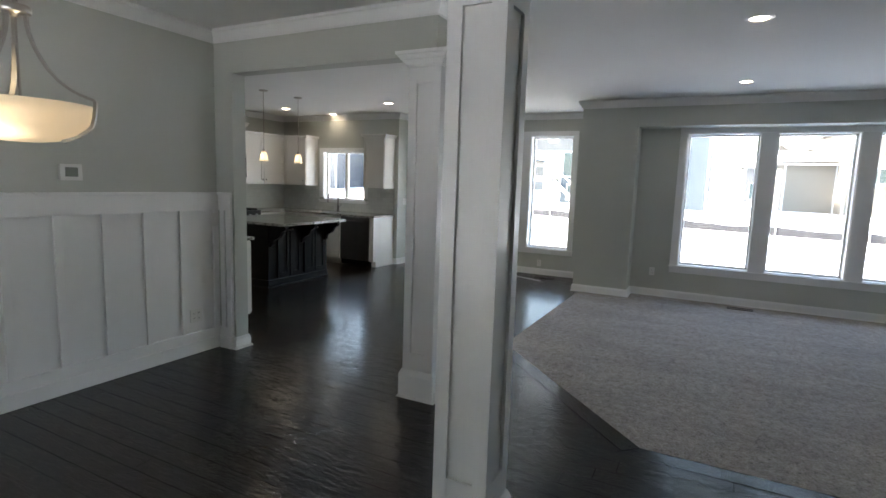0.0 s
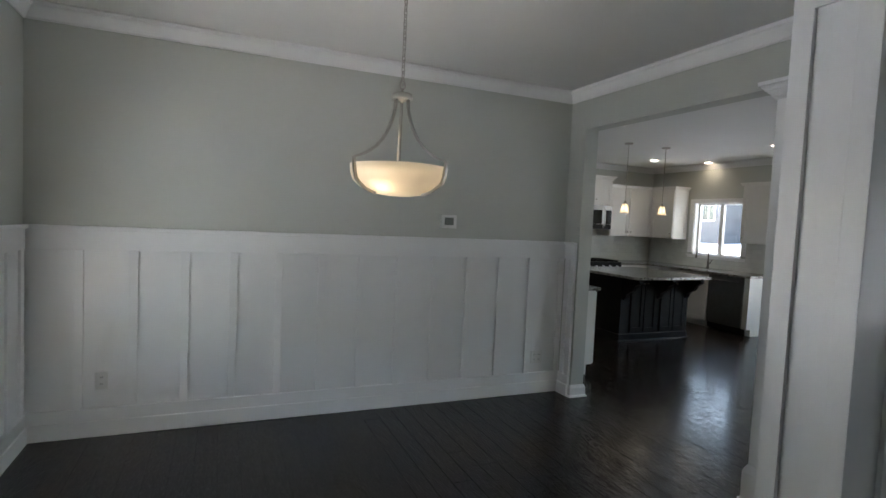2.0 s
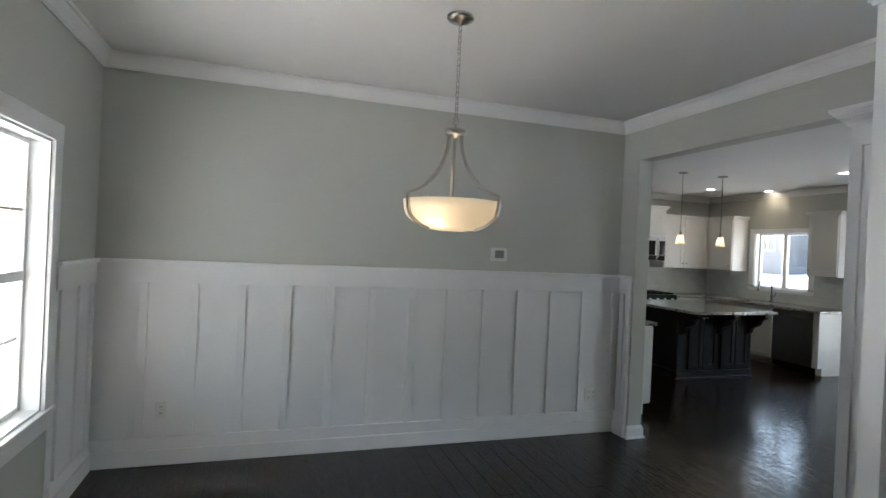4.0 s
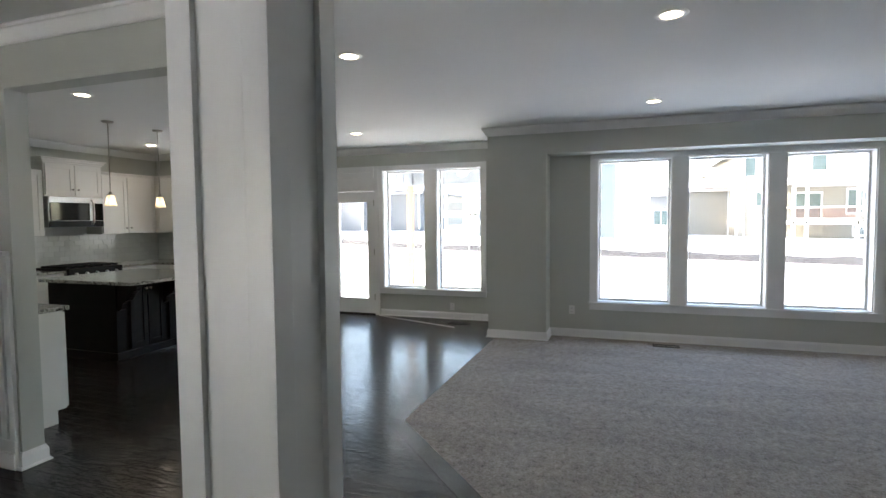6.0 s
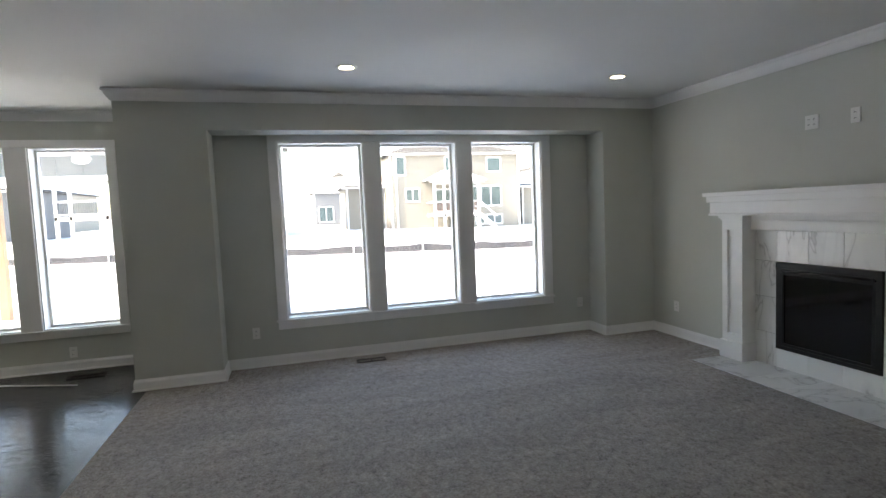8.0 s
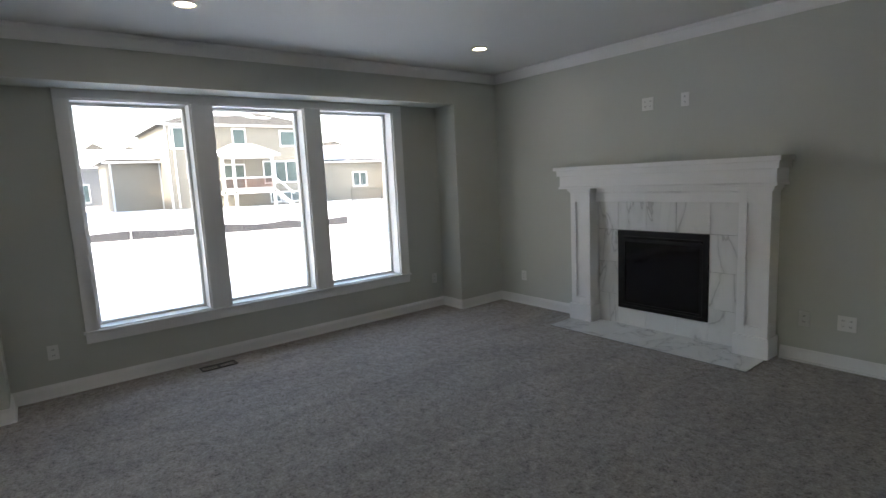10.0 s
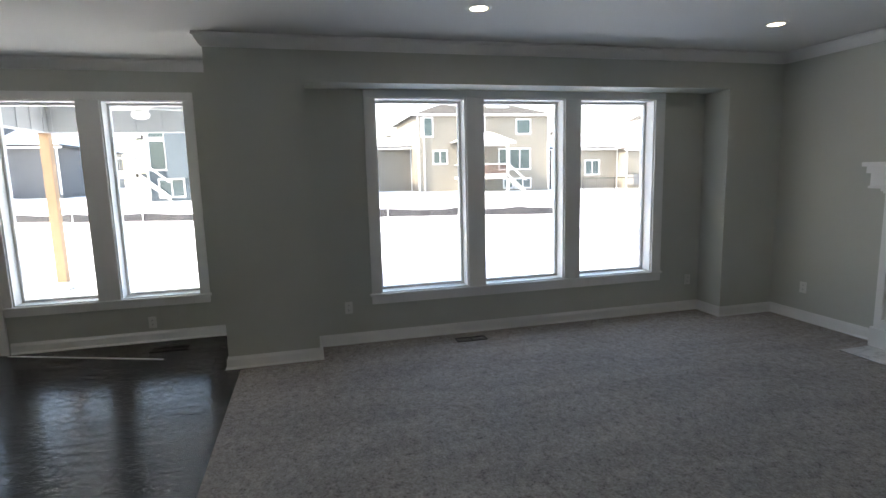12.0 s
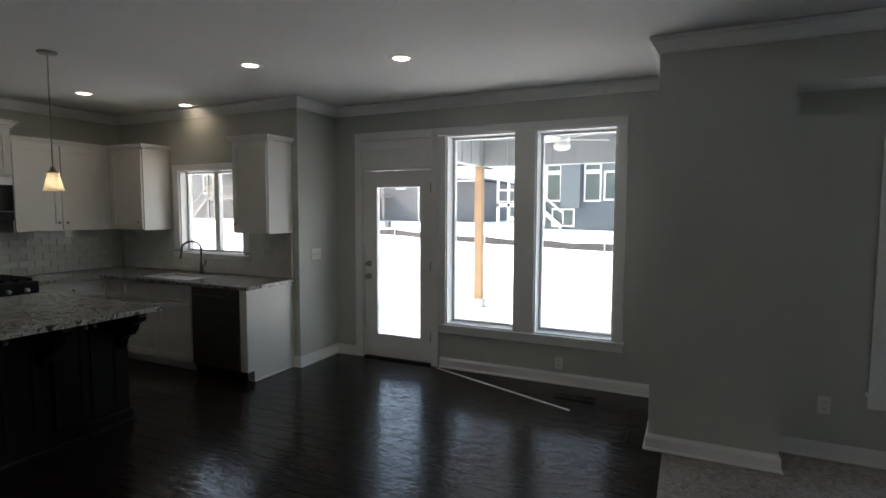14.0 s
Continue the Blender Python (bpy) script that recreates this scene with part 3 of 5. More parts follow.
for a, b in ((5.66, 5.43), (4.54, 4.253)):
    for z0, z1 in ((0.016, 0.315), (0.315, 0.643), (0.643, 0.971)):
        tile(b, a, z0, z1)
for a, b in zip(cols[1:4], cols[2:5]):
    tile(b, a, 0.016, 0.187)
part("firebox_surround", boxes([(4.543, 5.427, -3.96, -3.93, 0.19, 0.225), (4.543, 5.427, -3.96, -3.925, 0.9, 0.968), (4.543, 4.59, -3.96, -3.93, 0.225, 0.9), (5.38, 5.427, -3.96, -3.93, 0.225, 0.9)], bevel=0.003), BLACK, fp)
part("hood", box(4.6, 5.37, -3.935, -3.915, 0.885, 0.915, bevel=0.003), BLACK, fp)
part("louvre", box(4.62, 5.35, -3.9149, -3.911, 0.893, 0.907, bevel=0.001), BLACKGLASS, fp)
part("inner_frame", boxes([(4.592, 4.615, -3.943, -3.93, 0.227, 0.884), (5.355, 5.378, -3.943, -3.93, 0.227, 0.884), (4.615, 5.355, -3.943, -3.93, 0.227, 0.25), (4.615, 5.355, -3.943, -3.93, 0.86, 0.884)], bevel=0.002), BLACK, fp)
part("firebox_glass", box(4.59, 5.38, -3.95, -3.943, 0.225, 0.9), BLACKGLASS, fp, "dark firebox glass")
hearth = thing("hearth", "flush white marble tile hearth in front of the fireplace", "hearth", (5.0, -3.7, 0))
part("bed", box(4.02, 5.90, YF + 0.002, -3.445, 0.0, 0.012), GROUT, hearth)
for k in range(6):
    part("tile", box(4.022 + k * 0.3130, 4.022 + (k + 1) * 0.3130 - 0.003, YF + 0.003, -3.446, 0.0122, 0.017, bevel=0.001), MARBLE, hearth)

# ---- fittings on the walls and ceiling ----
def plate(at, normal, w=0.072, hgt=0.115, kind="outlet", label="white duplex outlet plate on the painted wall", group="outlets"):
    x, y, z = at
    nx, ny = normal
    def b(u0, u1, d0, d1, z0, z1, bevel=0.0015):
        if nx:
            p, q = sorted((x + nx * d0, x + nx * d1))
            return box(p, q, y + u0, y + u1, z + z0, z + z1, bevel=bevel)
        p, q = sorted((y + ny * d0, y + ny * d1))
        return box(x + u0, x + u1, p, q, z + z0, z + z1, bevel=bevel)
    o = thing(kind, label, "outlet" if kind == "outlet" else "switch", at, group=group)
    part("plate", b(-w / 2, w / 2, 0.001, 0.008, -hgt / 2, hgt / 2), PLASTIC, o)
    gangs = max(1, round(w / 0.06))
    for g in range(gangs):
        c = (g - (gangs - 1) / 2) * 0.046
        if kind == "outlet":
            for dz in (-0.022, 0.022):
                part("socket", b(c - 0.014, c + 0.014, 0.008, 0.010, dz - 0.014, dz + 0.014), PLASTIC, o)
                part("slot", b(c - 0.007, c - 0.004, 0.0101, 0.0104, dz - 0.005, dz + 0.006, 0), SLOT, o)
                part("slot", b(c + 0.004, c + 0.007, 0.0101, 0.0104, dz - 0.005, dz + 0.006, 0), SLOT, o)
        else:
            part("toggle", b(c - 0.005, c + 0.005, 0.008, 0.018, -0.012, 0.012), PLASTIC, o)
    return o


for at in ((XW, 0.60, 0.36), (XW, -3.17, 0.355)):
    plate(at, (-1, 0))
plate((XK, 2.505, 0.20), (-1, 0))
for x in (6.74, 3.82):
    plate((x, YF, 0.35), (0, 1))
plate((3.55, YF, 0.36), (0, 1), w=0.115)
plate((5.135, YF, 2.145), (0, 1), w=0.115, label="white outlet and cable plate above the mantel")
plate((4.785, YF, 2.14), (0, 1), label="white outlet plate above the mantel")
plate((7.84, 5.03, 1.156), (0, -1), w=0.16, kind="light_switch", label="white triple toggle switch plate", group="switches")
plate((-1.03, YD - 0.008, 0.37), (0, -1))
plate((2.35, YD - 0.008, 0.33), (0, -1), w=0.115)
plate((2.545, YD - 0.026, 1.15), (0, -1), kind="light_switch", label="white toggle switch plate on the wainscot", group="switches")

th = thing("thermostat", "white thermostat with a grey display on the wall", "thermostat", (1.412, YD, 1.525))
part("body", box(1.342, 1.482, YD - 0.028, YD - 0.001, 1.468, 1.578, bevel=0.006), PLASTIC, th)
part("display", box(1.372, 1.452, YD - 0.031, YD - 0.0285, 1.494, 1.556, bevel=0.002), LCD, th)


def downlight(x, y):
    d = thing("recessed_light", "lit round recessed ceiling light with white trim", "recessed light", (x, y, H), group="recessed lights")
    part("trim_ring", lathe([(0.058, -0.001), (0.062, -0.008), (0.09, -0.005), (0.095, -0.001)], (x, y, H), 28), PLASTIC, d, smooth=True)
    part("lens", lathe([(0.0, -0.004), (0.06, -0.003)], (x, y, H), 28), LIT, d)


for p in ((6.826, 3.405), (6.185, -0.32), (6.19, -2.866), (3.78, -0.30), (3.81, 1.83), (5.545, 3.41), (6.51, 4.57), (6.59, 6.80), (7.40, 6.40), (3.95, 4.685)):
    downlight(*p)

# ---- dining chandelier ----
CX, CY = 0.504, 2.325
ch = thing("chandelier", "lit amber glass bowl chandelier on a brushed nickel chain", "chandelier", (CX, CY, H))
part("canopy", lathe([(0, -0.001), (0.07, -0.001), (0.07, -0.014), (0.06, -0.024), (0.02, -0.03), (0.012, -0.045), (0, -0.045)], (CX, CY, H), 32), NICKEL, ch, smooth=True)
chain = bmesh.new()
n_links = 17
for k in range(n_links):
    z = H - 0.05 - k * (H - 0.05 - 2.215) / n_links
    pts = [(0.009 * math.cos(a), 0, 0.021 * math.sin(a)) for a in [6.28318 * i / 12 for i in range(13)]]
    tb = tube(pts, 0.0022, 6)
    bmesh.ops.rotate(tb, verts=tb.verts, matrix=Matrix.Rotation(radians(90 * (k % 2) + 20), 3, "Z"))
    bmesh.ops.translate(tb, verts=tb.verts, vec=(CX, CY, z - 0.016))
    me = bpy.data.meshes.new("tmp")
    tb.to_mesh(me)
    tb.free()
    chain.from_mesh(me)
part("chain", chain, NICKEL, ch, smooth=True)
part("hook", tube([(CX + 0.014 * math.cos(a), CY, 2.205 + 0.022 * math.sin(a)) for a in [6.28318 * i / 14 for i in range(15)]], 0.003, 6), NICKEL, ch, smooth=True)
part("hub", lathe([(0, 0.042), (0.007, 0.042), (0.009, 0.02), (0.016, 0.016), (0.05, 0.014), (0.054, 0.01), (0.054, -0.012), (0.05, -0.016), (0.014, -0.018), (0.01, -0.03), (0, -0.03)], (CX, CY, 2.148), 32), NICKEL, ch, smooth=True)
for k in range(3):
    a = radians(14 + 120 * k)
    part("hub_screw", lathe([(0, 0.016), (0.006, 0.016), (0.007, 0.022), (0.004, 0.027), (0, 0.028)], (CX + 0.04 * math.cos(a), CY + 0.04 * math.sin(a), 2.148), 10), NICKEL, ch, smooth=True)
part("stem", tube([(CX, CY, 2.14), (CX, CY, 1.70)], 0.005), NICKEL, ch)
prof = [(0.0, -0.152), (0.06, -0.150), (0.12, -0.142), (0.165, -0.128), (0.205, -0.104), (0.233, -0.078), (0.244, -0.045), (0.25, 0.0), (0.245, 0.001), (0.238, -0.045), (0.226, -0.075), (0.199, -0.099), (0.16, -0.122), (0.118, -0.135), (0.0, -0.145)]
part("glass_bowl", lathe(prof, (CX, CY, 1.795), 56), BOWL, ch, "lit amber alabaster glass bowl", smooth=True)


def strap(points, w, t, turn):
    """A flat metal band along (radius, height) points, bent in one upright plane."""
    bm = bmesh.new()
    c, s = math.cos(turn), math.sin(turn)
    rings = []
    for i, (r, z) in enumerate(points):
        (ra, za), (rb, zb) = points[max(i - 1, 0)], points[min(i + 1, len(points) - 1)]
        d = math.hypot(rb - ra, zb - za)
        nr, nz = (zb - za) / d * t / 2, -(rb - ra) / d * t / 2
        rings.append([bm.verts.new((CX + (r + k * nr) * c - m * s * w / 2, CY + (r + k * nr) * s + m * c * w / 2, z + k * nz)) for k, m in ((-1, -1), (1, -1), (1, 1), (-1, 1))])
    for a, b in zip(rings, rings[1:]):
        for k in range(4):
            bm.faces.new((a[k], a[(k + 1) % 4], b[(k + 1) % 4], b[k]))
    bm.faces.new(rings[0][::-1]), bm.faces.new(rings[-1])
    bmesh.ops.recalc_face_normals(bm, faces=bm.faces)
    return bm


for k in range(3):
    arm = [(0.036, 2.135), (0.037, 2.095), (0.043, 2.06), (0.055, 2.02), (0.074, 1.975), (0.1, 1.93), (0.135, 1.888), (0.175, 1.857), (0.21, 1.838), (0.254, 1.822), (0.2585, 1.815), (0.257, 1.79), (0.252, 1.75), (0.243, 1.717), (0.226, 1.698), (0.19, 1.671), (0.16, 1.659), (0.135, 1.652)]
    part("arm", strap(arm, 0.018, 0.012, radians(74 + 120 * k)), NICKEL, ch)
for k in range(2):
    part("bulb", lathe([(0, -0.04), (0.022, -0.032), (0.03, -0.01), (0.026, 0.015), (0.013, 0.035), (0.013, 0.05), (0, 0.05)], (CX + (-0.105, 0.1)[k], CY + (-0.11, 0.085)[k], 1.722), 16), BULB, ch)

# ---- newel ----
nw = thing("newel_post", "dark espresso square newel post with stepped cap", "newel post", (2.58, -1.30, 0.0))
part("post", box(2.505, 2.655, -1.375, -1.225, 0.001, 0.94, bevel=0.004), DARKCAB, nw)
part("cap", boxes([(2.475, 2.685, -1.405, -1.195, 0.94, 0.975), (2.495, 2.665, -1.385, -1.215, 0.975, 1.0)], bevel=0.006), DARKCAB, nw)

# ---- floor registers and loose trim strip ----
def register(x0, x1, y0, y1, z, label):
    r = thing("floor_register", label, "floor vent", ((x0 + x1) / 2, (y0 + y1) / 2, z), group="floor registers")
    part("frame", boxes([(x0, x1, y0, y0 + 0.012, z, z + 0.006), (x0, x1, y1 - 0.012, y1, z, z + 0.006), (x0, x0 + 0.012, y0 + 0.012, y1 - 0.012, z, z + 0.006), (x1 - 0.012, x1, y0 + 0.012, y1 - 0.012, z, z + 0.006), (x0, x1, (y0 + y1) / 2 - 0.006, (y0 + y1) / 2 + 0.006, z, z + 0.006)]), VENT, r)
    n = 14
    for k in range(n):
        y = y0 + 0.012 + (y1 - y0 - 0.024) * (k + 0.5) / n
        part("slat", box(x0 + 0.012, x1 - 0.012, y - 0.003, y + 0.003, z, z + 0.005), VENT, r)


register(7.17, 7.29, -0.69, -0.39, 0.006, "brown metal floor register in the carpet")
register(7.84, 7.96, 2.13, 2.46, 0.0005, "brown metal floor register in the wood floor")
st = thing("trim_strip", "loose narrow strip of white trim lying on the floor", "trim offcut", (7.86, 3.0, 0))
bm = box(-0.008, 0.008, -0.79, 0.79, 0.001, 0.01, bevel=0.002)
bmesh.ops.rotate(bm, verts=bm.verts, matrix=Matrix.Rotation(math.atan2(-0.573, 1.488), 3, "Z"))
bmesh.ops.translate(bm, verts=bm.verts, vec=(7.86, 3.01, 0))
part("strip", bm, TRIM, st)

# ---- kitchen ----
def shaker(name, x0, x1, y0, y1, z0, z1, face, mat, parent, rail=0.06, label=""):
    """A framed door or drawer front on a cabinet's face: '-y', '-x', '+x'. The box gives its thickness too."""
    d = part(name, box(x0, x1, y0, y1, z0, z1), mat, parent, label)
    t = 0.009
    if face == "-y":
        rows = [(x0, x0 + rail, y0 - t, y0, z0, z1), (x1 - rail, x1, y0 - t, y0, z0, z1), (x0 + rail, x1 - rail, y0 - t, y0, z0, z0 + rail), (x0 + rail, x1 - rail, y0 - t, y0, z1 - rail, z1)]
    elif face == "-x":
        rows = [(x0 - t, x0, y0, y0 + rail, z0, z1), (x0 - t, x0, y1 - rail, y1, z0, z1), (x0 - t, x0, y0 + rail, y1 - rail, z0, z0 + rail), (x0 - t, x0, y0 + rail, y1 - rail, z1 - rail, z1)]
    else:
        rows = [(x1, x1 + t, y0, y0 + rail, z0, z1), (x1, x1 + t, y1 - rail, y1, z0, z1), (x1, x1 + t, y0 + rail, y1 - rail, z0, z0 + rail), (x1, x1 + t, y0 + rail, y1 - rail, z1 - rail, z1)]
    part("door_frame", boxes(rows, bevel=0.0015), mat, d)
    return d


def pull(at, way, parent):
    bm = lathe([(0, 0), (0.006, 0), (0.005, 0.012), (0.014, 0.018), (0.015, 0.024), (0.009, 0.03), (0, 0.031)], (0, 0, 0), 14)
    turn = {"-y": Matrix.Rotation(radians(90), 3, "X"), "-x": Matrix.Rotation(radians(-90), 3, "Y"), "+x": Matrix.Rotation(radians(90), 3, "Y")}[way]
    bmesh.ops.rotate(bm, verts=bm.verts, matrix=turn)
    bmesh.ops.translate(bm, verts=bm.verts, vec=at)
    part("knob", bm, NICKEL, parent, "brushed nickel knob", smooth=True)


FR = 7.47
UB, UT = 1.39, 2.29
cabcrown = [(0.0, 0.0), (0.008, 0.0), (0.012, 0.012), (0.035, 0.036), (0.04, 0.05), (0.0, 0.05)]


def cabinet_crown(path, z, parent):
    part("crown", sweep(path, [(o, z + h) for o, h in cabcrown]), CAB, parent)


# uppers on the range wall
u1 = thing("wall_cabinet", "white shaker wall cabinet above the backsplash", "cabinet", (6.75, YR, UB), group="wall cabinets")
part("body", box(6.262, 7.24, FR, YR - 0.001, UB, UT), CAB, u1)
a = shaker("door", 6.275, 6.70, FR - 0.012, FR - 0.001, UB + 0.012, UT - 0.012, "-y", CAB, u1)
pull((6.665, FR - 0.021, UB + 0.09), "-y", a)
a = shaker("door", 6.71, 7.225, FR - 0.012, FR - 0.001, UB + 0.012, UT - 0.012, "-y", CAB, u1)
pull((6.745, FR - 0.021, UB + 0.09), "-y", a)
cabinet_crown([(7.24, FR), (6.262, FR)], UT, u1)
u2 = thing("wall_cabinet", "taller white shaker cabinet above the microwave", "cabinet", (5.83, YR, 1.93), group="wall cabinets")
part("body", box(5.42, 6.26, FR - 0.03, YR - 0.001, 1.94, 2.40), CAB, u2)
a = shaker("door", 5.435, 5.835, FR - 0.042, FR - 0.031, 1.955, 2.385, "-y", CAB, u2)
pull((5.80, FR - 0.051, 2.04), "-y", a)
a = shaker("door", 5.845, 6.245, FR - 0.042, FR - 0.031, 1.955, 2.385, "-y", CAB, u2)
pull((5.88, FR - 0.051, 2.04), "-y", a)
part("crown", boxes([(5.405, 6.275, FR - 0.045, YR - 0.001, 2.40, 2.425), (5.385, 6.295, FR - 0.065, YR - 0.001, 2.425, 2.455), (5.365, 6.315, FR - 0.085, YR - 0.001, 2.455, 2.475)], bevel=0.005), CAB, u2)
u0 = thing("wall_cabinet", "white shaker wall cabinet beside the microwave", "cabinet", (5.0, YR, UB), group="wall cabinets")
part("body", box(4.55, 5.418, FR, YR - 0.001, UB, UT), CAB, u0)
shaker("door", 4.56, 4.98, FR - 0.012, FR - 0.001, UB + 0.012, UT - 0.012, "-y", CAB, u0)
shaker("door", 4.99, 5.41, FR - 0.012, FR - 0.001, UB + 0.012, UT - 0.012, "-y", CAB, u0)
mw = thing("microwave", "stainless over-the-range microwave with dark glass door", "microwave", (5.84, YR, 1.50))
part("body", box(5.45, 6.245, 7.42, YR - 0.001, 1.505, 1.935, bevel=0.003), STEEL, mw)
part("top_vent", box(5.452, 6.243, 7.40, 7.419, 1.86, 1.933, bevel=0.003), STEEL, mw)
part("door_glass", box(5.47, 6.03, 7.398, 7.418, 1.60, 1.852, bevel=0.004), BLACKGLASS, mw, "dark glass door")
part("bottom_band", box(5.452, 6.243, 7.40, 7.419, 1.508, 1.595, bevel=0.003), BLACK, mw)
part("control_panel", box(6.10, 6.24, 7.40, 7.418, 1.60, 1.852, bevel=0.002), BLACKGLASS, mw)
part("handle", tube([(6.06, 7.395, 1.54), (6.06, 7.36, 1.58), (6.06, 7.35, 1.72), (6.06, 7.36, 1.86), (6.06, 7.395, 1.90)], 0.014), STEEL, mw, smooth=True)
# uppers on the sink wall
XU = 7.24
u3 = thing("wall_cabinet", "white shaker corner wall cabinet beside the sink window", "cabinet", (XN, 7.2, UB), group="wall cabinets")
part("body", box(XU + 0.001, XN - 0.001, 6.905, YR - 0.001, UB, UT), CAB, u3)
a = shaker("door", XU - 0.011, XU, 6.915, 7.43, UB + 0.012, UT - 0.012, "-x", CAB, u3)
pull((XU - 0.02, 6.95, UB + 0.09), "-x", a)
part("crown", boxes([(XU - 0.025, XN - 0.001, 6.88, FR - 0.03, UT, UT + 0.025), (XU - 0.04, XN - 0.001, 6.865, FR - 0.045, UT + 0.025, UT + 0.05)], bevel=0.004), CAB, u3)
u4 = thing("wall_cabinet", "narrow white shaker wall cabinet at the end of the run", "cabinet", (XN, 5.33, UB), group="wall cabinets")
part("body", box(XU + 0.001, XN - 0.001, 5.105, 5.555, UB, UT), CAB, u4)
a = shaker("door", XU - 0.011, XU, 5.115, 5.545, UB + 0.012, UT - 0.012, "-x", CAB, u4)
pull((XU - 0.02, 5.51, UB + 0.09), "-x", a)
part("crown", boxes([(XU - 0.025, XN - 0.001, 5.08, 5.58, UT, UT + 0.025), (XU - 0.04, XN - 0.001, 5.065, 5.595, UT + 0.025, UT + 0.05)], bevel=0.004), CAB, u4)

# base cabinets along the sink wall
XB, CT = 6.95, 0.915
b1 = thing("base_cabinet", "white shaker sink base cabinet", "cabinet", (XN, 6.3, 0), group="base cabinets")
part("body", box(XB + 0.001, XN - 0.001, 5.83, 6.85, 0.105, CT - 0.035), CAB, b1)
part("toe_kick", box(XB + 0.07, XN - 0.01, 5.83, 6.85, 0.001, 0.105), CAB, b1)
shaker("drawer_front", XB - 0.012, XB, 5.84, 6.84, 0.70, CT - 0.045, "-x", CAB, b1, rail=0.03)
for y0, y1, ky in ((5.84, 6.335, 6.30), (6.345, 6.84, 6.38)):
    a = shaker("door", XB - 0.012, XB, y0, y1, 0.115, 0.69, "-x", CAB, b1)
    pull((XB - 0.021, ky, 0.63), "-x", a)
b2 = thing("base_cabinet", "white shaker drawer base beside the sink base", "cabinet", (XN, 7.1, 0), group="base cabinets")
part("body", box(XB + 0.001, XN - 0.001, 6.855, YR - 0.001, 0.105, CT - 0.035), CAB, b2)
part("toe_kick", box(XB + 0.07, XN - 0.01, 6.855, YR - 0.001, 0.001, 0.105), CAB, b2)
shaker("drawer_front", XB - 0.012, XB, 6.86, 7.15, 0.70, CT - 0.045, "-x", CAB, b2, rail=0.03)
shaker("door", XB - 0.012, XB, 6.86, 7.15, 0.115, 0.69, "-x", CAB, b2)
ep = thing("end_panel", "white cabinet end panel with toe notch beside the dishwasher", "cabinet panel", (XN, 5.12, 0))
part("panel", boxes([(XB - 0.012, XN - 0.001, 5.11, 5.20, 0.105, CT - 0.035), (XB + 0.07, XN - 0.001, 5.11, 5.20, 0.001, 0.105)], bevel=0.002), CAB, ep)
part("shoe", box(XB + 0.06, XN - 0.02, 5.095, 5.109, 0.001, 0.02, bevel=0.004), CAB, ep)
dw = thing("dishwasher", "black stainless dishwasher with a bar handle", "dishwasher", (XN, 5.5, 0))
part("tub", box(XB + 0.02, XN - 0.03, 5.205, 5.825, 0.02, CT - 0.036), BLACK, dw)
part("door", box(XB - 0.02, XB + 0.019, 5.21, 5.82, 0.11, CT - 0.04, bevel=0.004), DARKSTEEL, dw)
part("handle", tube([(XB - 0.02, 5.25, 0.80), (XB - 0.055, 5.26, 0.80), (XB - 0.055, 5.77, 0.80), (XB - 0.02, 5.78, 0.80)], 0.009), DARKSTEEL, dw, "steel bar handle")
part("toe_plate", box(XB + 0.03, XB + 0.04, 5.21, 5.82, 0.02, 0.105), BLACK, dw)
# base cabinets on the range wall
YB = 7.17
b3 = thing("base_cabinet", "white shaker base cabinet beside the range", "cabinet", (6.6, YR, 0), group="base cabinets")
part("body", box(6.262, 6.94, YB, YR - 0.001, 0.105, CT - 0.035), CAB, b3)
part("toe_kick", box(6.262, 6.94, YB + 0.07, YR - 0.01, 0.001, 0.105), CAB, b3)
a = shaker("drawer_front", 6.27, 6.93, YB - 0.012, YB - 0.001, 0.70, CT - 0.045, "-y", CAB, b3, rail=0.03)
pull((6.6, YB - 0.021, 0.79), "-y", a)
shaker("door", 6.27, 6.595, YB - 0.012, YB - 0.001, 0.115, 0.69, "-y", CAB, b3)
shaker("door", 6.605, 6.93, YB - 0.012, YB - 0.001, 0.115, 0.69, "-y", CAB, b3)
b4 = thing("base_cabinet", "white shaker base cabinet on the far side of the range", "cabinet", (5.0, YR, 0), group="base cabinets")
part("body", box(4.55, 5.445, YB, YR - 0.001, 0.105, CT - 0.035), CAB, b4)
part("toe_kick", box(4.55, 5.445, YB + 0.07, YR - 0.01, 0.001, 0.105), CAB, b4)
shaker("drawer_front", 4.56, 5.435, YB - 0.012, YB - 0.001, 0.70, CT - 0.045, "-y", CAB, b4, rail=0.03)
shaker("door", 4.56, 4.99, YB - 0.012, YB - 0.001, 0.115, 0.69, "-y", CAB, b4)
shaker("door", 5.0, 5.435, YB - 0.012, YB - 0.001, 0.115, 0.69, "-y", CAB, b4)
rg = thing("range", "black gas range with cast-iron grates", "range", (5.85, YR, 0))
part("body", box(5.45, 6.258, 7.13, YR - 0.01, 0.02, 0.905, bevel=0.004), DARKSTEEL, rg)
part("oven_door", box(5.46, 6.248, 7.10, 7.129, 0.2, 0.76, bevel=0.005), BLACKGLASS, rg)
part("control_strip", box(5.452, 6.256, 7.075, 7.129, 0.79, 0.935, bevel=0.006), BLACK, rg)
part("cooktop", box(5.452, 6.256, 7.13, YR - 0.012, 0.906, 0.935, bevel=0.004), BLACK, rg)
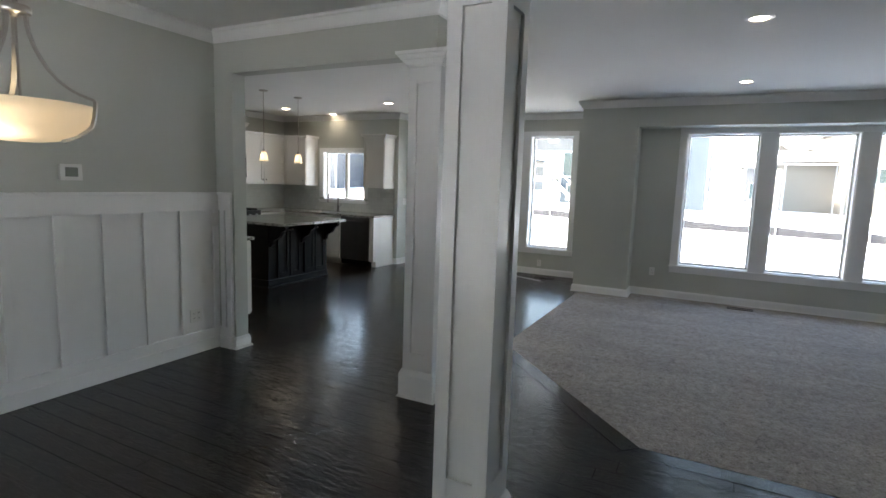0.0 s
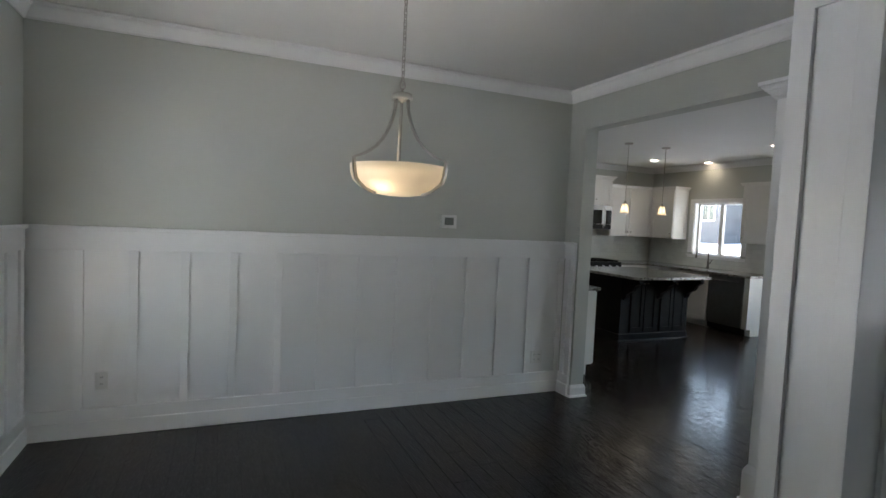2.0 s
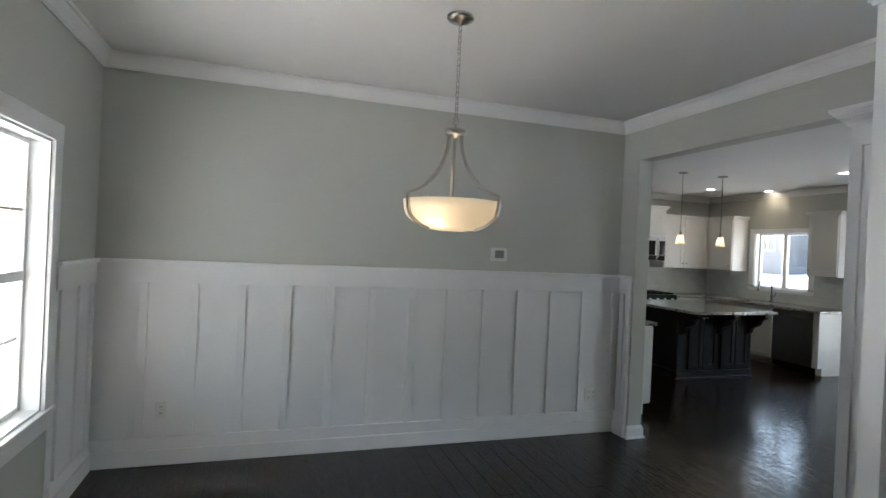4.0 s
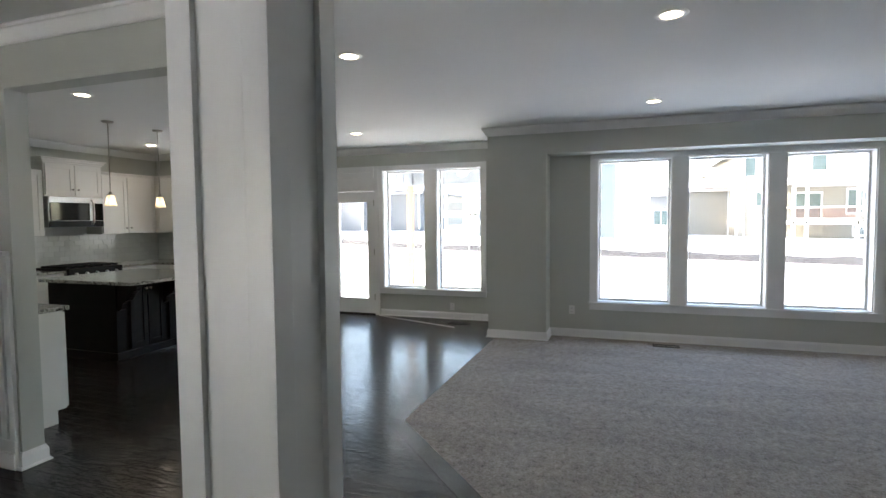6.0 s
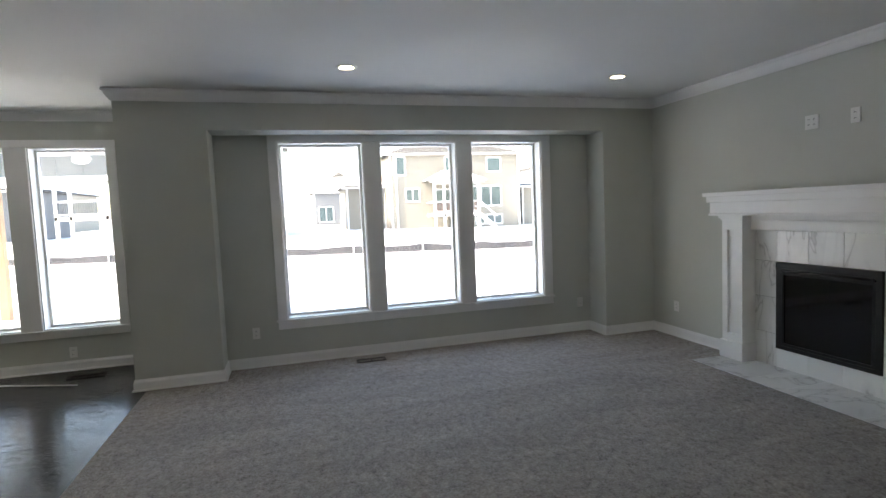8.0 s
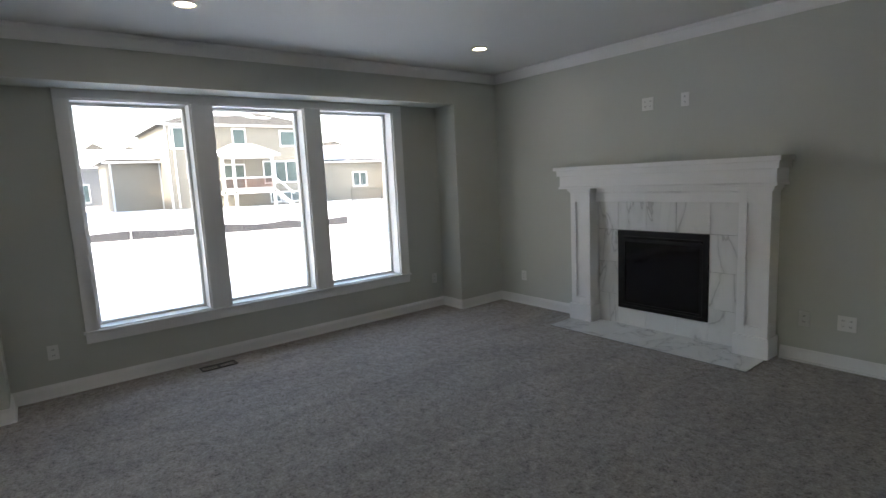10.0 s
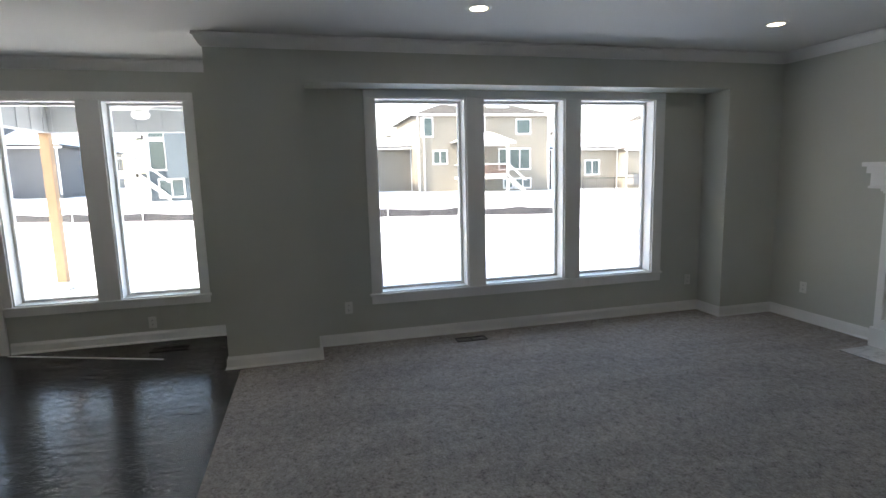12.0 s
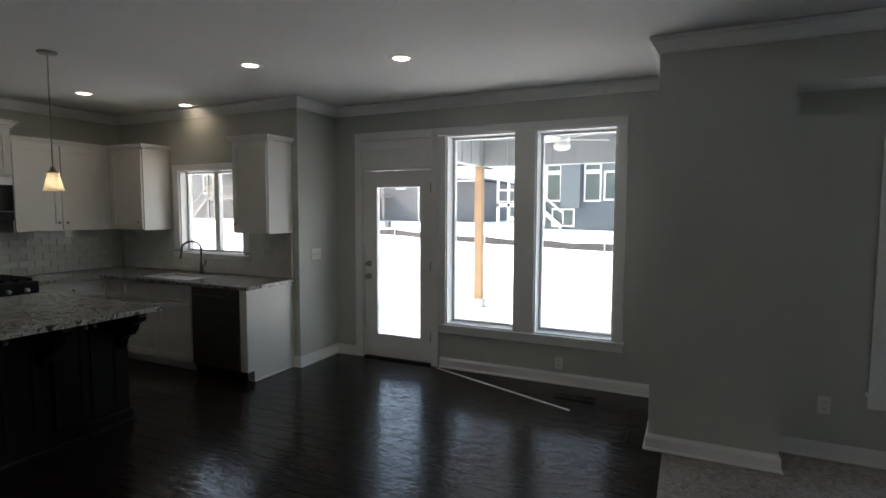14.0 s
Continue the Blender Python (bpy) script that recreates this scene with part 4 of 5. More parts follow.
for gx in (5.465, 5.73, 5.995):
    rows = [(gx, gx + 0.245, y, y + 0.014, 0.95, 0.968) for y in (7.15, 7.27, 7.39, 7.51, 7.63)] + [(gx + dx, gx + dx + 0.014, 7.15, 7.644, 0.936, 0.966) for dx in (0.0, 0.115, 0.231)]
    part("grate", boxes(rows, bevel=0.003), BLACK, rg, "cast-iron grate")
for k in range(5):
    bm = lathe([(0, 0), (0.02, 0), (0.018, 0.025), (0, 0.027)], (0, 0, 0), 14)
    bmesh.ops.rotate(bm, verts=bm.verts, matrix=Matrix.Rotation(radians(90), 3, "X"))
    bmesh.ops.translate(bm, verts=bm.verts, vec=(5.55 + 0.15 * k, 7.075, 0.86))
    part("knob", bm, STEEL, rg, smooth=True)

wt = thing("countertop", "speckled light granite countertop with an undermount sink", "countertop", (7.2, 6.5, CT - 0.034))
part("slab", boxes([(6.91, XN - 0.001, 5.085, 5.98, CT - 0.034, CT), (6.91, 7.02, 5.98, 6.68, CT - 0.034, CT), (7.42, XN - 0.001, 5.98, 6.68, CT - 0.034, CT), (6.91, XN - 0.001, 6.68, YR - 0.001, CT - 0.034, CT)]), GRANITE, wt)
part("slab", box(6.262, 6.909, 7.13, YR - 0.001, CT - 0.034, CT), GRANITE, wt)
part("slab", box(4.54, 5.446, 7.13, YR - 0.001, CT - 0.034, CT), GRANITE, wt)
sk = thing("sink", "stainless steel undermount sink", "sink", (7.22, 6.33, 0.7))
part("basin", boxes([(7.015, 7.425, 5.975, 6.685, 0.70, 0.712), (7.012, 7.022, 5.975, 6.685, 0.712, CT - 0.003), (7.418, 7.428, 5.975, 6.685, 0.712, CT - 0.003), (7.022, 7.418, 5.972, 5.982, 0.712, CT - 0.003), (7.022, 7.418, 6.678, 6.688, 0.712, CT - 0.003), (7.022, 7.418, 6.32, 6.335, 0.712, CT - 0.03)]), STEEL, sk)
fa = thing("faucet", "brushed nickel gooseneck kitchen faucet", "faucet", (7.48, 6.32, CT))
part("base", lathe([(0, 0.001), (0.028, 0.001), (0.026, 0.02), (0.019, 0.03), (0.018, 0.12), (0.014, 0.13), (0, 0.13)], (7.48, 6.32, CT), 20), FAUCET, fa, smooth=True)
arc = [(7.48, 6.32, CT + 0.12), (7.48, 6.32, CT + 0.27)] + [(7.48 - 0.09 + 0.09 * math.cos(t), 6.32 + 0.045 * (1 - math.cos(t)), CT + 0.27 + 0.09 * math.sin(t)) for t in [0.2 * k for k in range(1, 15)]] + [(7.30, 6.41, CT + 0.23)]
part("spout", tube(arc, 0.011, 12), FAUCET, fa, smooth=True)
part("spray_head", tube([(7.30, 6.41, CT + 0.235), (7.295, 6.413, CT + 0.17)], 0.016, 12), FAUCET, fa, smooth=True)
part("lever", tube([(7.48, 6.30, CT + 0.08), (7.48, 6.27, CT + 0.10), (7.47, 6.235, CT + 0.15)], 0.006, 8), FAUCET, fa, smooth=True)

# island
isl = thing("kitchen_island", "espresso-stained island cabinet with carved corbels", "kitchen island", (5.35, 5.8, 0))
part("body", box(4.70, 5.93, 5.31, 6.38, 0.09, CT - 0.036), DARKCAB, isl)
part("base_trim", box(4.685, 5.945, 5.295, 6.395, 0.001, 0.095, bevel=0.005), DARKCAB, isl)
part("shoe_moulding", box(4.67, 5.96, 5.278, 5.294, 0.001, 0.018, bevel=0.004), WOOD, isl)
for x0, x1, kx in ((4.86, 5.09, 5.065), (5.10, 5.33, 5.125), (5.40, 5.63, 5.605), (5.64, 5.87, 5.665)):
    a = shaker("door", x0, x1, 5.292, 5.309, 0.12, CT - 0.05, "-y", DARKCAB, isl)
    pull((kx, 5.283, 0.79), "-y", a)
cor = [(5.31, 0.878), (5.02, 0.878), (5.015, 0.84), (5.03, 0.81), (5.07, 0.795), (5.10, 0.77), (5.115, 0.735), (5.15, 0.70), (5.20, 0.68), (5.235, 0.65), (5.25, 0.60), (5.28, 0.575), (5.31, 0.57)]
for x in (4.75, 5.345, 5.86):
    part("corbel", prism(cor, "x", x - 0.03, x + 0.03), DARKCAB, isl, "carved scroll corbel")
itop = thing("island_countertop", "speckled light granite island top with rounded corners", "countertop", (5.3, 5.7, CT - 0.034))
def rounded(x0, x1, y0, y1, r):
    pts = []
    for cx, cy, a0 in ((x1 - r, y0 + r, -90), (x1 - r, y1 - r, 0), (x0 + r, y1 - r, 90), (x0 + r, y0 + r, 180)):
        pts += [(cx + r * math.cos(radians(a0 + 15 * k)), cy + r * math.sin(radians(a0 + 15 * k))) for k in range(7)]
    return pts
part("slab", prism(rounded(4.60, 6.00, 4.95, 6.43, 0.06), "z", CT - 0.035, CT), GRANITE, itop)

# cabinet run by the passage
b5 = thing("base_cabinet", "white base cabinet end with toe notch by the passage", "cabinet", (2.74, 4.5, 0), group="base cabinets")
part("body", box(BX1 + 0.001, 3.27, 4.10, 5.0, 0.105, CT - 0.035), CAB, b5)
part("toe_kick", box(BX1 + 0.001, 3.20, 4.10, 5.0, 0.001, 0.105), CAB, b5)
shaker("door", 3.271, 3.285, 4.11, 4.54, 0.115, CT - 0.05, "+x", CAB, b5)
shaker("door", 3.271, 3.285, 4.55, 4.99, 0.115, CT - 0.05, "+x", CAB, b5)
ct5 = thing("countertop", "speckled light granite top on the passage cabinet", "countertop", (3.0, 4.5, CT - 0.034))
part("slab", box(BX1 + 0.001, 3.31, 4.075, 5.02, CT - 0.034, CT, bevel=0.003), GRANITE, ct5)

# pendants over the island
def pendant(x, y):
    p = thing("pendant_light", "lit mini pendant with frosted glass shade over the island", "pendant light", (x, y, H), group="island pendants")
    part("canopy", lathe([(0, -0.001), (0.062, -0.001), (0.062, -0.012), (0.05, -0.02), (0.012, -0.024), (0, -0.024)], (x, y, H), 28), NICKEL, p, smooth=True)
    part("rod", tube([(x, y, H - 0.02), (x, y, 1.90)], 0.005, 8), NICKEL, p)
    part("socket_cap", lathe([(0, 0.17), (0.014, 0.17), (0.018, 0.15), (0.038, 0.14), (0.04, 0.13), (0, 0.13)], (x, y, 1.755), 24), NICKEL, p, smooth=True)
    part("glass_shade", lathe([(0.038, 0.13), (0.046, 0.085), (0.06, 0.02), (0.068, 0.0), (0.064, 0.0), (0.056, 0.022), (0.042, 0.085), (0.034, 0.128)], (x, y, 1.755), 28), SHADE, p, "lit frosted glass shade", smooth=True)
    part("bulb", lathe([(0, 0.02), (0.016, 0.026), (0.022, 0.045), (0.016, 0.07), (0.01, 0.09), (0, 0.09)], (x, y, 1.755), 14), BULB, p)


pendant(4.968, 5.65)
pendant(5.645, 5.632)

# tiled backsplash
bs1 = fixed("backsplash_range", box(4.55, XN - 0.002, YR - 0.006, YR - 0.001, CT + 0.002, 1.50), PALEGROUT, "glossy pale subway tile backsplash", "backsplash")
bs2 = fixed("backsplash_sink", boxes([(XN - 0.006, XN - 0.001, 5.11, 5.688, CT + 0.002, UB), (XN - 0.006, XN - 0.001, 5.688, 6.847, CT + 0.002, 1.073), (XN - 0.006, XN - 0.001, 6.847, YR - 0.007, CT + 0.002, UB)]), PALEGROUT, "glossy pale subway tile backsplash under the window", "backsplash")
TW, THH = 0.152, 0.076
tile_cache = {}
def tile_at(side, u, length, z, parent):
    key = (side, round(length, 3))
    if key not in tile_cache:
        me = bpy.data.meshes.new("tile")
        bm = box(0.001, length - 0.001, -0.006, 0, 0.001, THH - 0.001, bevel=0.0015) if side == "r" else box(-0.006, 0, 0.001, length - 0.001, 0.001, THH - 0.001, bevel=0.0015)
        bm.to_mesh(me)
        bm.free()
        me.materials.append(SUBWAY)
        tile_cache[key] = me
    o = new("tile", tile_cache[key])
    o.location, o.parent = ((u, YR - 0.0065, z) if side == "r" else (XN - 0.0065, u, z)), parent


def tile_row(side, a, b, z, shift, parent):
    u = a - shift
    while u < b - 0.02:
        lo, hi = max(u, a), min(u + TW, b)
        if hi - lo > 0.02:
            tile_at(side, lo, hi - lo, z, parent)
        u += TW


for r in range(6):
    z = CT + 0.004 + r * THH
    sh = TW / 2 if r % 2 else 0
    tile_row("r", 5.30, XN - 0.014, z, sh, bs1)
    for a, b in (((5.115, YR - 0.014),) if r < 2 else ((5.115, 5.688), (6.849, YR - 0.014))):
        tile_row("s", a, b, z, sh, bs2)

# ---- outside ----
def smooth(a, b, v):
    t = min(1.0, max(0.0, (v - a) / (b - a)))
    return t * t * (3 - 2 * t)


def snow_height(x, y):
    rise = 0.62 + 0.018 * max(-40.0, min(40.0, y))
    lift = smooth(20, 48, x) * rise
    n = noise.noise(Vector((x * 0.12, y * 0.12, 0.3))) * 0.05 if abs(x) < 120 else 0
    return -0.36 + lift + n


def snowfield():
    bm = bmesh.new()
    xs = [-400, -150, -60, -30, -15] + [-6 + 1.6 * k for k in range(42)] + [64, 75, 95, 130, 200, 400, 900]
    ys = [-900, -400, -200, -120, -80] + [-60 + 2.2 * k for k in range(60)] + [80, 120, 200, 400, 900]
    grid = [[bm.verts.new((x, y, snow_height(x, y))) for y in ys] for x in xs]
    for a, b in zip(grid, grid[1:]):
        for j in range(len(ys) - 1):
            bm.faces.new((a[j], b[j], b[j + 1], a[j + 1]))
    return bm


g = fixed("ground", snowfield(), SNOW, "snow-covered yard reaching the horizon", "snow")
for pl in g.data.polygons:
    pl.use_smooth = True

fixed("porch_slab", box(8.42, 12.75, 1.2, 5.25, -0.5, -0.165, bevel=0.01), SNOW, "snow-dusted porch slab outside the patio door", "porch")
# Unseen roof on the front side, added to cut light through the dining window.
fixed("front_shade_roof", boxes([(-4.3, -1.62, -4.2, 4.2, 2.62, 2.8), (-4.3, -4.1, -4.2, 4.2, 2.3, 2.62)]), PORCHC, "pale unseen roof added to shade the front window", "porch")
fixed("porch_ceiling", box(8.42, 12.6, 1.2, 5.1, 2.86, 3.0), PORCHC, "pale porch ceiling", "porch")
fixed("porch_beam_front", boxes([(12.36, 12.54, 1.2, 5.05, 2.41, 2.86)] + [(12.345, 12.36, 1.2 + 0.4 * k, 1.23 + 0.4 * k, 2.41, 2.86) for k in range(10)]), PORCHC, "pale panelled front porch beam", "porch")
fixed("porch_beam_side", boxes([(8.42, 12.36, 4.87, 5.05, 2.41, 2.86)] + [(8.6 + 0.4 * k, 8.63 + 0.4 * k, 4.855, 4.87, 2.41, 2.86) for k in range(10)]), PORCHC, "pale panelled side porch beam", "porch")
fixed("porch_roof", prism([(1.1, 3.0), (5.2, 3.0), (3.15, 4.2)], "x", 8.42, 12.7), ROOF, "porch roof", "porch")
for y in (4.96, 1.35):
    po = thing("porch_post", "unpainted pine porch post on a grey base", "post", (12.45, y, -0.165), group="porch posts")
    part("timber", box(12.38, 12.52, y - 0.07, y + 0.07, -0.02, 2.409, bevel=0.006), PINE, po)
    part("base_block", box(12.345, 12.555, y - 0.105, y + 0.105, -0.164, -0.02, bevel=0.01), CONCRETE, po)
fan = thing("ceiling_fan", "white porch ceiling fan with a globe light", "ceiling fan", (10.6, 3.05, 2.86))
part("downrod", tube([(10.6, 3.05, 2.859), (10.6, 3.05, 2.62)], 0.012), PLASTIC, fan)
part("motor", lathe([(0, 0.07), (0.07, 0.06), (0.11, 0.03), (0.11, -0.02), (0.08, -0.04), (0, -0.04)], (10.6, 3.05, 2.58), 24), PLASTIC, fan, smooth=True)
part("globe", lathe([(0.09, 0), (0.12, -0.03), (0.1, -0.08), (0.05, -0.1), (0, -0.105)], (10.6, 3.05, 2.54), 24), PLASTIC, fan, smooth=True)
for k in range(5):
    bm = box(0.1, 0.64, -0.065, 0.065, -0.005, 0.005, bevel=0.003)
    bmesh.ops.rotate(bm, verts=bm.verts, matrix=Matrix.Rotation(radians(12), 3, "X"))
    bmesh.ops.rotate(bm, verts=bm.verts, matrix=Matrix.Rotation(radians(72 * k + 10), 3, "Z"))
    bmesh.ops.translate(bm, verts=bm.verts, vec=(10.6, 3.05, 2.585))
    part("blade", bm, PLASTIC, fan)


def hip(x0, x1, y0, y1, z, h, over=0.45):
    """A hip roof with eaves."""
    x0, x1, y0, y1 = x0 - over, x1 + over, y0 - over, y1 + over
    bm = bmesh.new()
    w = min(x1 - x0, y1 - y0) / 2
    if y1 - y0 >= x1 - x0:
        r = [((x0 + x1) / 2, y0 + w), ((x0 + x1) / 2, y1 - w)]
    else:
        r = [(x0 + w, (y0 + y1) / 2), (x1 - w, (y0 + y1) / 2)]
    lo = [bm.verts.new((x, y, z)) for x, y in ((x0, y0), (x1, y0), (x1, y1), (x0, y1))]
    a, b = (bm.verts.new((*p, z + h)) for p in r)
    bm.faces.new(lo)
    if y1 - y0 >= x1 - x0:
        for f in ((lo[0], lo[1], a), (lo[1], lo[2], b, a), (lo[2], lo[3], b), (lo[3], lo[0], a, b)):
            bm.faces.new(f)
    else:
        for f in ((lo[3], lo[0], a), (lo[0], lo[1], b, a), (lo[1], lo[2], b), (lo[2], lo[3], a, b)):
            bm.faces.new(f)
    bmesh.ops.recalc_face_normals(bm, faces=bm.faces)
    return bm


def siding(x0, x1, y0, y1, z0, z1):
    """A block with lap boards on the sides that face the yard."""
    bm = box(x0, x1, y0, y1, z0, z1)
    z = z0 + 0.1
    while z < z1 - 0.1:
        add_box(bm, x0 - 0.02, x0, y0, y1, z, z + 0.19)
        z += 0.2
    return bm


def house(name, label, mat, blocks, windows, at, snowy=True):
    """blocks: (x0, x1, y0, y1, z0, z1, roof height); windows: (x, y0, y1, z0, z1, panes)."""
    h = thing(name, label, "house", at)
    for x0, x1, y0, y1, z0, z1, rh in blocks:
        part("wall", siding(x0, x1, y0, y1, z0 - 0.8, z1), mat, h)
        part("corner_board", boxes([(x0 - 0.05, x0, y0 - 0.03, y0 + 0.1, z0 - 0.5, z1), (x0 - 0.05, x0, y1 - 0.1, y1 + 0.03, z0 - 0.5, z1)]), HOUSETRIM, h)
        ro = part("roof", hip(x0, x1, y0, y1, z1 + 0.02, rh), ROOF, h, "dark shingle roof")
        part("gutter", boxes([(x0 - 0.55, x0 - 0.43, y0 - 0.5, y1 + 0.5, z1 - 0.1, z1 + 0.05)]), HOUSETRIM, ro)
        if snowy and z1 < 6.0:
            part("snow_cover", hip(x0, x1, y0, y1, z1 + 0.2, rh - 0.21, over=0.3), SNOW, ro, "snow lying on the roof")
        elif snowy:
            srng = random.Random(int(y0 * 10))
            for k in range(7):
                c = y0 + (y1 - y0) * (0.3 + 0.4 * srng.random())
                f = 0.3 + 0.45 * srng.random()
                w = (x1 - x0) / 2 + 0.45
                bm = bmesh.new()
                px, pz = x0 - 0.45 + w * f, z1 + 0.06 + rh * f
                ring = [bm.verts.new((px + rr * math.sin(a) * 0.5, c + rr * 2.2 * math.cos(a), pz + rr * math.sin(a) * 0.5 * rh / w)) for a, rr in [(6.283 * q / 11, 0.25 + 0.35 * srng.random()) for q in range(11)]]
                up = bmesh.ops.extrude_face_region(bm, geom=[bm.faces.new(ring)])
                bmesh.ops.translate(bm, verts=[v for v in up["geom"] if isinstance(v, bmesh.types.BMVert)], vec=(0, 0, 0.05))
                bmesh.ops.recalc_face_normals(bm, faces=bm.faces)
                part("snow_patch", bm, SNOW, ro, "melting snow patch")
    for x, y0, y1, z0, z1, n in windows:
        w = part("window", boxes([(x - 0.07, x - 0.021, y0 - 0.1, y1 + 0.1, z1, z1 + 0.12), (x - 0.07, x - 0.021, y0 - 0.1, y1 + 0.1, z0 - 0.12, z0), (x - 0.07, x - 0.021, y0 - 0.1, y0, z0, z1), (x - 0.07, x - 0.021, y1, y1 + 0.1, z0, z1)]
                 + [(x - 0.065, x - 0.021, y0 + (y1 - y0) * i / n - 0.04, y0 + (y1 - y0) * i / n + 0.04, z0, z1) for i in range(1, n)]), HOUSETRIM, h)
        for i in range(n):
            a, b = y0 + (y1 - y0) * i / n, y0 + (y1 - y0) * (i + 1) / n
            part("pane", box(x - 0.035, x - 0.022, a + 0.02, b - 0.02, z0, z1), FARGLASS, w)
    return h


def deck(h, x0, x1, y0, y1, z, ground, roof=0.0, stair=1, mat=DECK, balusters=None):
    """A raised deck in front of a house, with posts, rails and a stair going down along y."""
    part("deck", box(x0, x1, y0, y1, z - 0.25, z), mat, h)
    for y in (y0 + 0.1, y1 - 0.1, y1 - 0.9):
        part("deck_post", box(x0, x0 + 0.18, y - 0.09, y + 0.09, ground - 0.3, z + (roof or 1.0)), mat, h)
    part("deck_rail", boxes([(x0, x0 + 0.07, y0, y1, z + 0.9, z + 1.0), (x0, x0 + 0.07, y0, y1, z + 0.1, z + 0.16), (x0 + 0.07, x1, y1 - 0.07, y1, z + 0.9, z + 1.0)]), mat, h)
    for k in range(int((y1 - y0) / 0.12)):
        part("baluster", box(x0 + 0.02, x0 + 0.05, y0 + 0.12 * k, y0 + 0.12 * k + 0.045, z + 0.16, z + 0.9), balusters or mat, h)
    if roof:
        ro = part("deck_roof", hip(x0 - 0.1, x1, y0 - 0.1, y1 + 0.1, z + roof, 0.75, over=0.3), ROOF, h)
        part("snow_cover", hip(x0 - 0.1, x1, y0 - 0.1, y1 + 0.1, z + roof + 0.1, 0.78, over=0.22), SNOW, ro, "snow lying on the roof")
        part("fascia", boxes([(x0 - 0.45, x0 - 0.36, y0 - 0.42, y1 + 0.42, z + roof - 0.14, z + roof + 0.06), (x0 + 0.02, x0 + 0.16, y0, y1, z + roof - 0.3, z + roof - 0.01)]), mat, ro)
    run, n = (z - ground) * 1.15, 9
    ys = y0 if stair < 0 else y1
    rows = [(x0, x0 + 1.0, min(ys + stair * run * k / n, ys + stair * run * (k + 1) / n), max(ys + stair * run * k / n, ys + stair * run * (k + 1) / n), z - (z - ground) * (k + 1) / n - 0.06, z - (z - ground) * (k + 1) / n) for k in range(n)]
    st2 = part("deck_stair", boxes(rows), mat, h)
    def incline(dz, t):
        return prism([(ys, z + dz), (ys + stair * run, ground + dz), (ys + stair * run, ground + dz + t), (ys, z + dz + t)], "x", x0 - 0.03, x0 + 0.05)
    part("stringer", incline(-0.34, 0.36), mat, st2)
    part("handrail", incline(0.82, 0.16), mat, st2)


bh = house("beige_house", "two-storey beige sided house with a covered deck", BEIGE,
           [(46, 57, -19.9, -8.1, 0.1, 6.4, 2.3), (49, 56, -8.1, -4.7, 0.3, 3.85, 1.3)],
           [(46, -9.34, -8.46, 4.71, 6.13, 1), (46, -18.07, -16.86, 4.88, 5.99, 1), (46, -13.9, -13.0, 4.75, 6.1, 1), (46, -10.52, -9.42, 2.46, 3.42, 2), (46, -18.05, -15.25, 1.86, 3.5, 3), (46, -16.42, -15.67, 0.25, 0.94, 1), (46, -18.09, -16.71, 0.23, 0.93, 2), (46, -13.6, -11.9, 1.5, 3.3, 2)],
           (46, -14, 0.1))
part("band_board", box(45.94, 45.979, -19.9, -14.9, 3.72, 3.86), BEIGE, bh)
for y in (-8.6, -19.75):
    part("downspout", tube([(45.9, y, 6.3), (45.9, y, 0.2)], 0.06, 8), HOUSETRIM, bh)
deck(bh, 43.6, 45.95, -15.2, -11.2, 1.3, 0.0, roof=2.7, stair=-1, mat=HOUSETRIM, balusters=RUST)
blue = house("blue_house", "slate blue sided house with white window trim", BLUE,
             [(40, 50, 0.5, 10.8, 0.55, 7.2, 2.5)],
             [(40, 9.66, 10.53, 2.34, 4.07, 1), (40, 7.0, 7.94, 2.33, 4.08, 1), (40, 5.7, 6.64, 2.4, 4.13, 1), (40, 9.66, 10.53, 4.35, 4.7, 1), (40, 7.0, 7.94, 4.35, 4.7, 1), (40, 8.73, 10.12, 0.6, 1.63, 2), (40, 2.0, 3.4, 2.6, 4.6, 2)],
             (40, 6, 0.55))
part("chase", box(39.4, 39.975, 8.22, 9.5, 1.75, 4.9), BLUE, blue)
part("downspout", tube([(39.9, 10.7, 7.0), (39.9, 10.7, 0.6)], 0.06, 8), HOUSETRIM, blue)
deck(blue, 39.7, 43.0, 11.2, 14.2, 2.1, 0.6, roof=2.3, stair=-1, mat=HOUSETRIM, balusters=SLOT)
house("grey_garage", "grey-blue sided house end with a snowy roof", GREYS, [(46, 54, 18.0, 21.8, 1.3, 4.15, 2.0)], [], (46, 20, 1.2))
house("small_beige_house", "distant beige house with a snowy gable", BEIGE, [(70, 78, 23.5, 30.0, 1.6, 5.0, 2.5)], [(70, 25.0, 26.5, 2.4, 3.8, 2)], (70, 27, 1.5))
gh = house("grey_house", "grey sided house with an upper deck", GREYS, [(44, 54, 22.8, 30.0, 1.0, 6.8, 2.2)], [(44, 24.2, 25.0, 3.5, 4.5, 1), (44, 28.0, 29.4, 3.6, 5.0, 2)], (44, 30, 1.0))
deck(gh, 42.4, 43.95, 25.4, 28.4, 2.9, 1.0, stair=1)
gh2 = house("grey_porch_house", "grey sided house with a covered deck", GREYS, [(40, 50, 32.5, 47.0, 1.0, 6.6, 2.4)], [(40, 33.4, 34.6, 2.7, 4.0, 2), (40, 43, 44.2, 3.2, 4.8, 1)], (40, 40, 1.0))
deck(gh2, 37.5, 39.95, 36.6, 41.0, 2.7, 1.0, roof=2.3, stair=1)
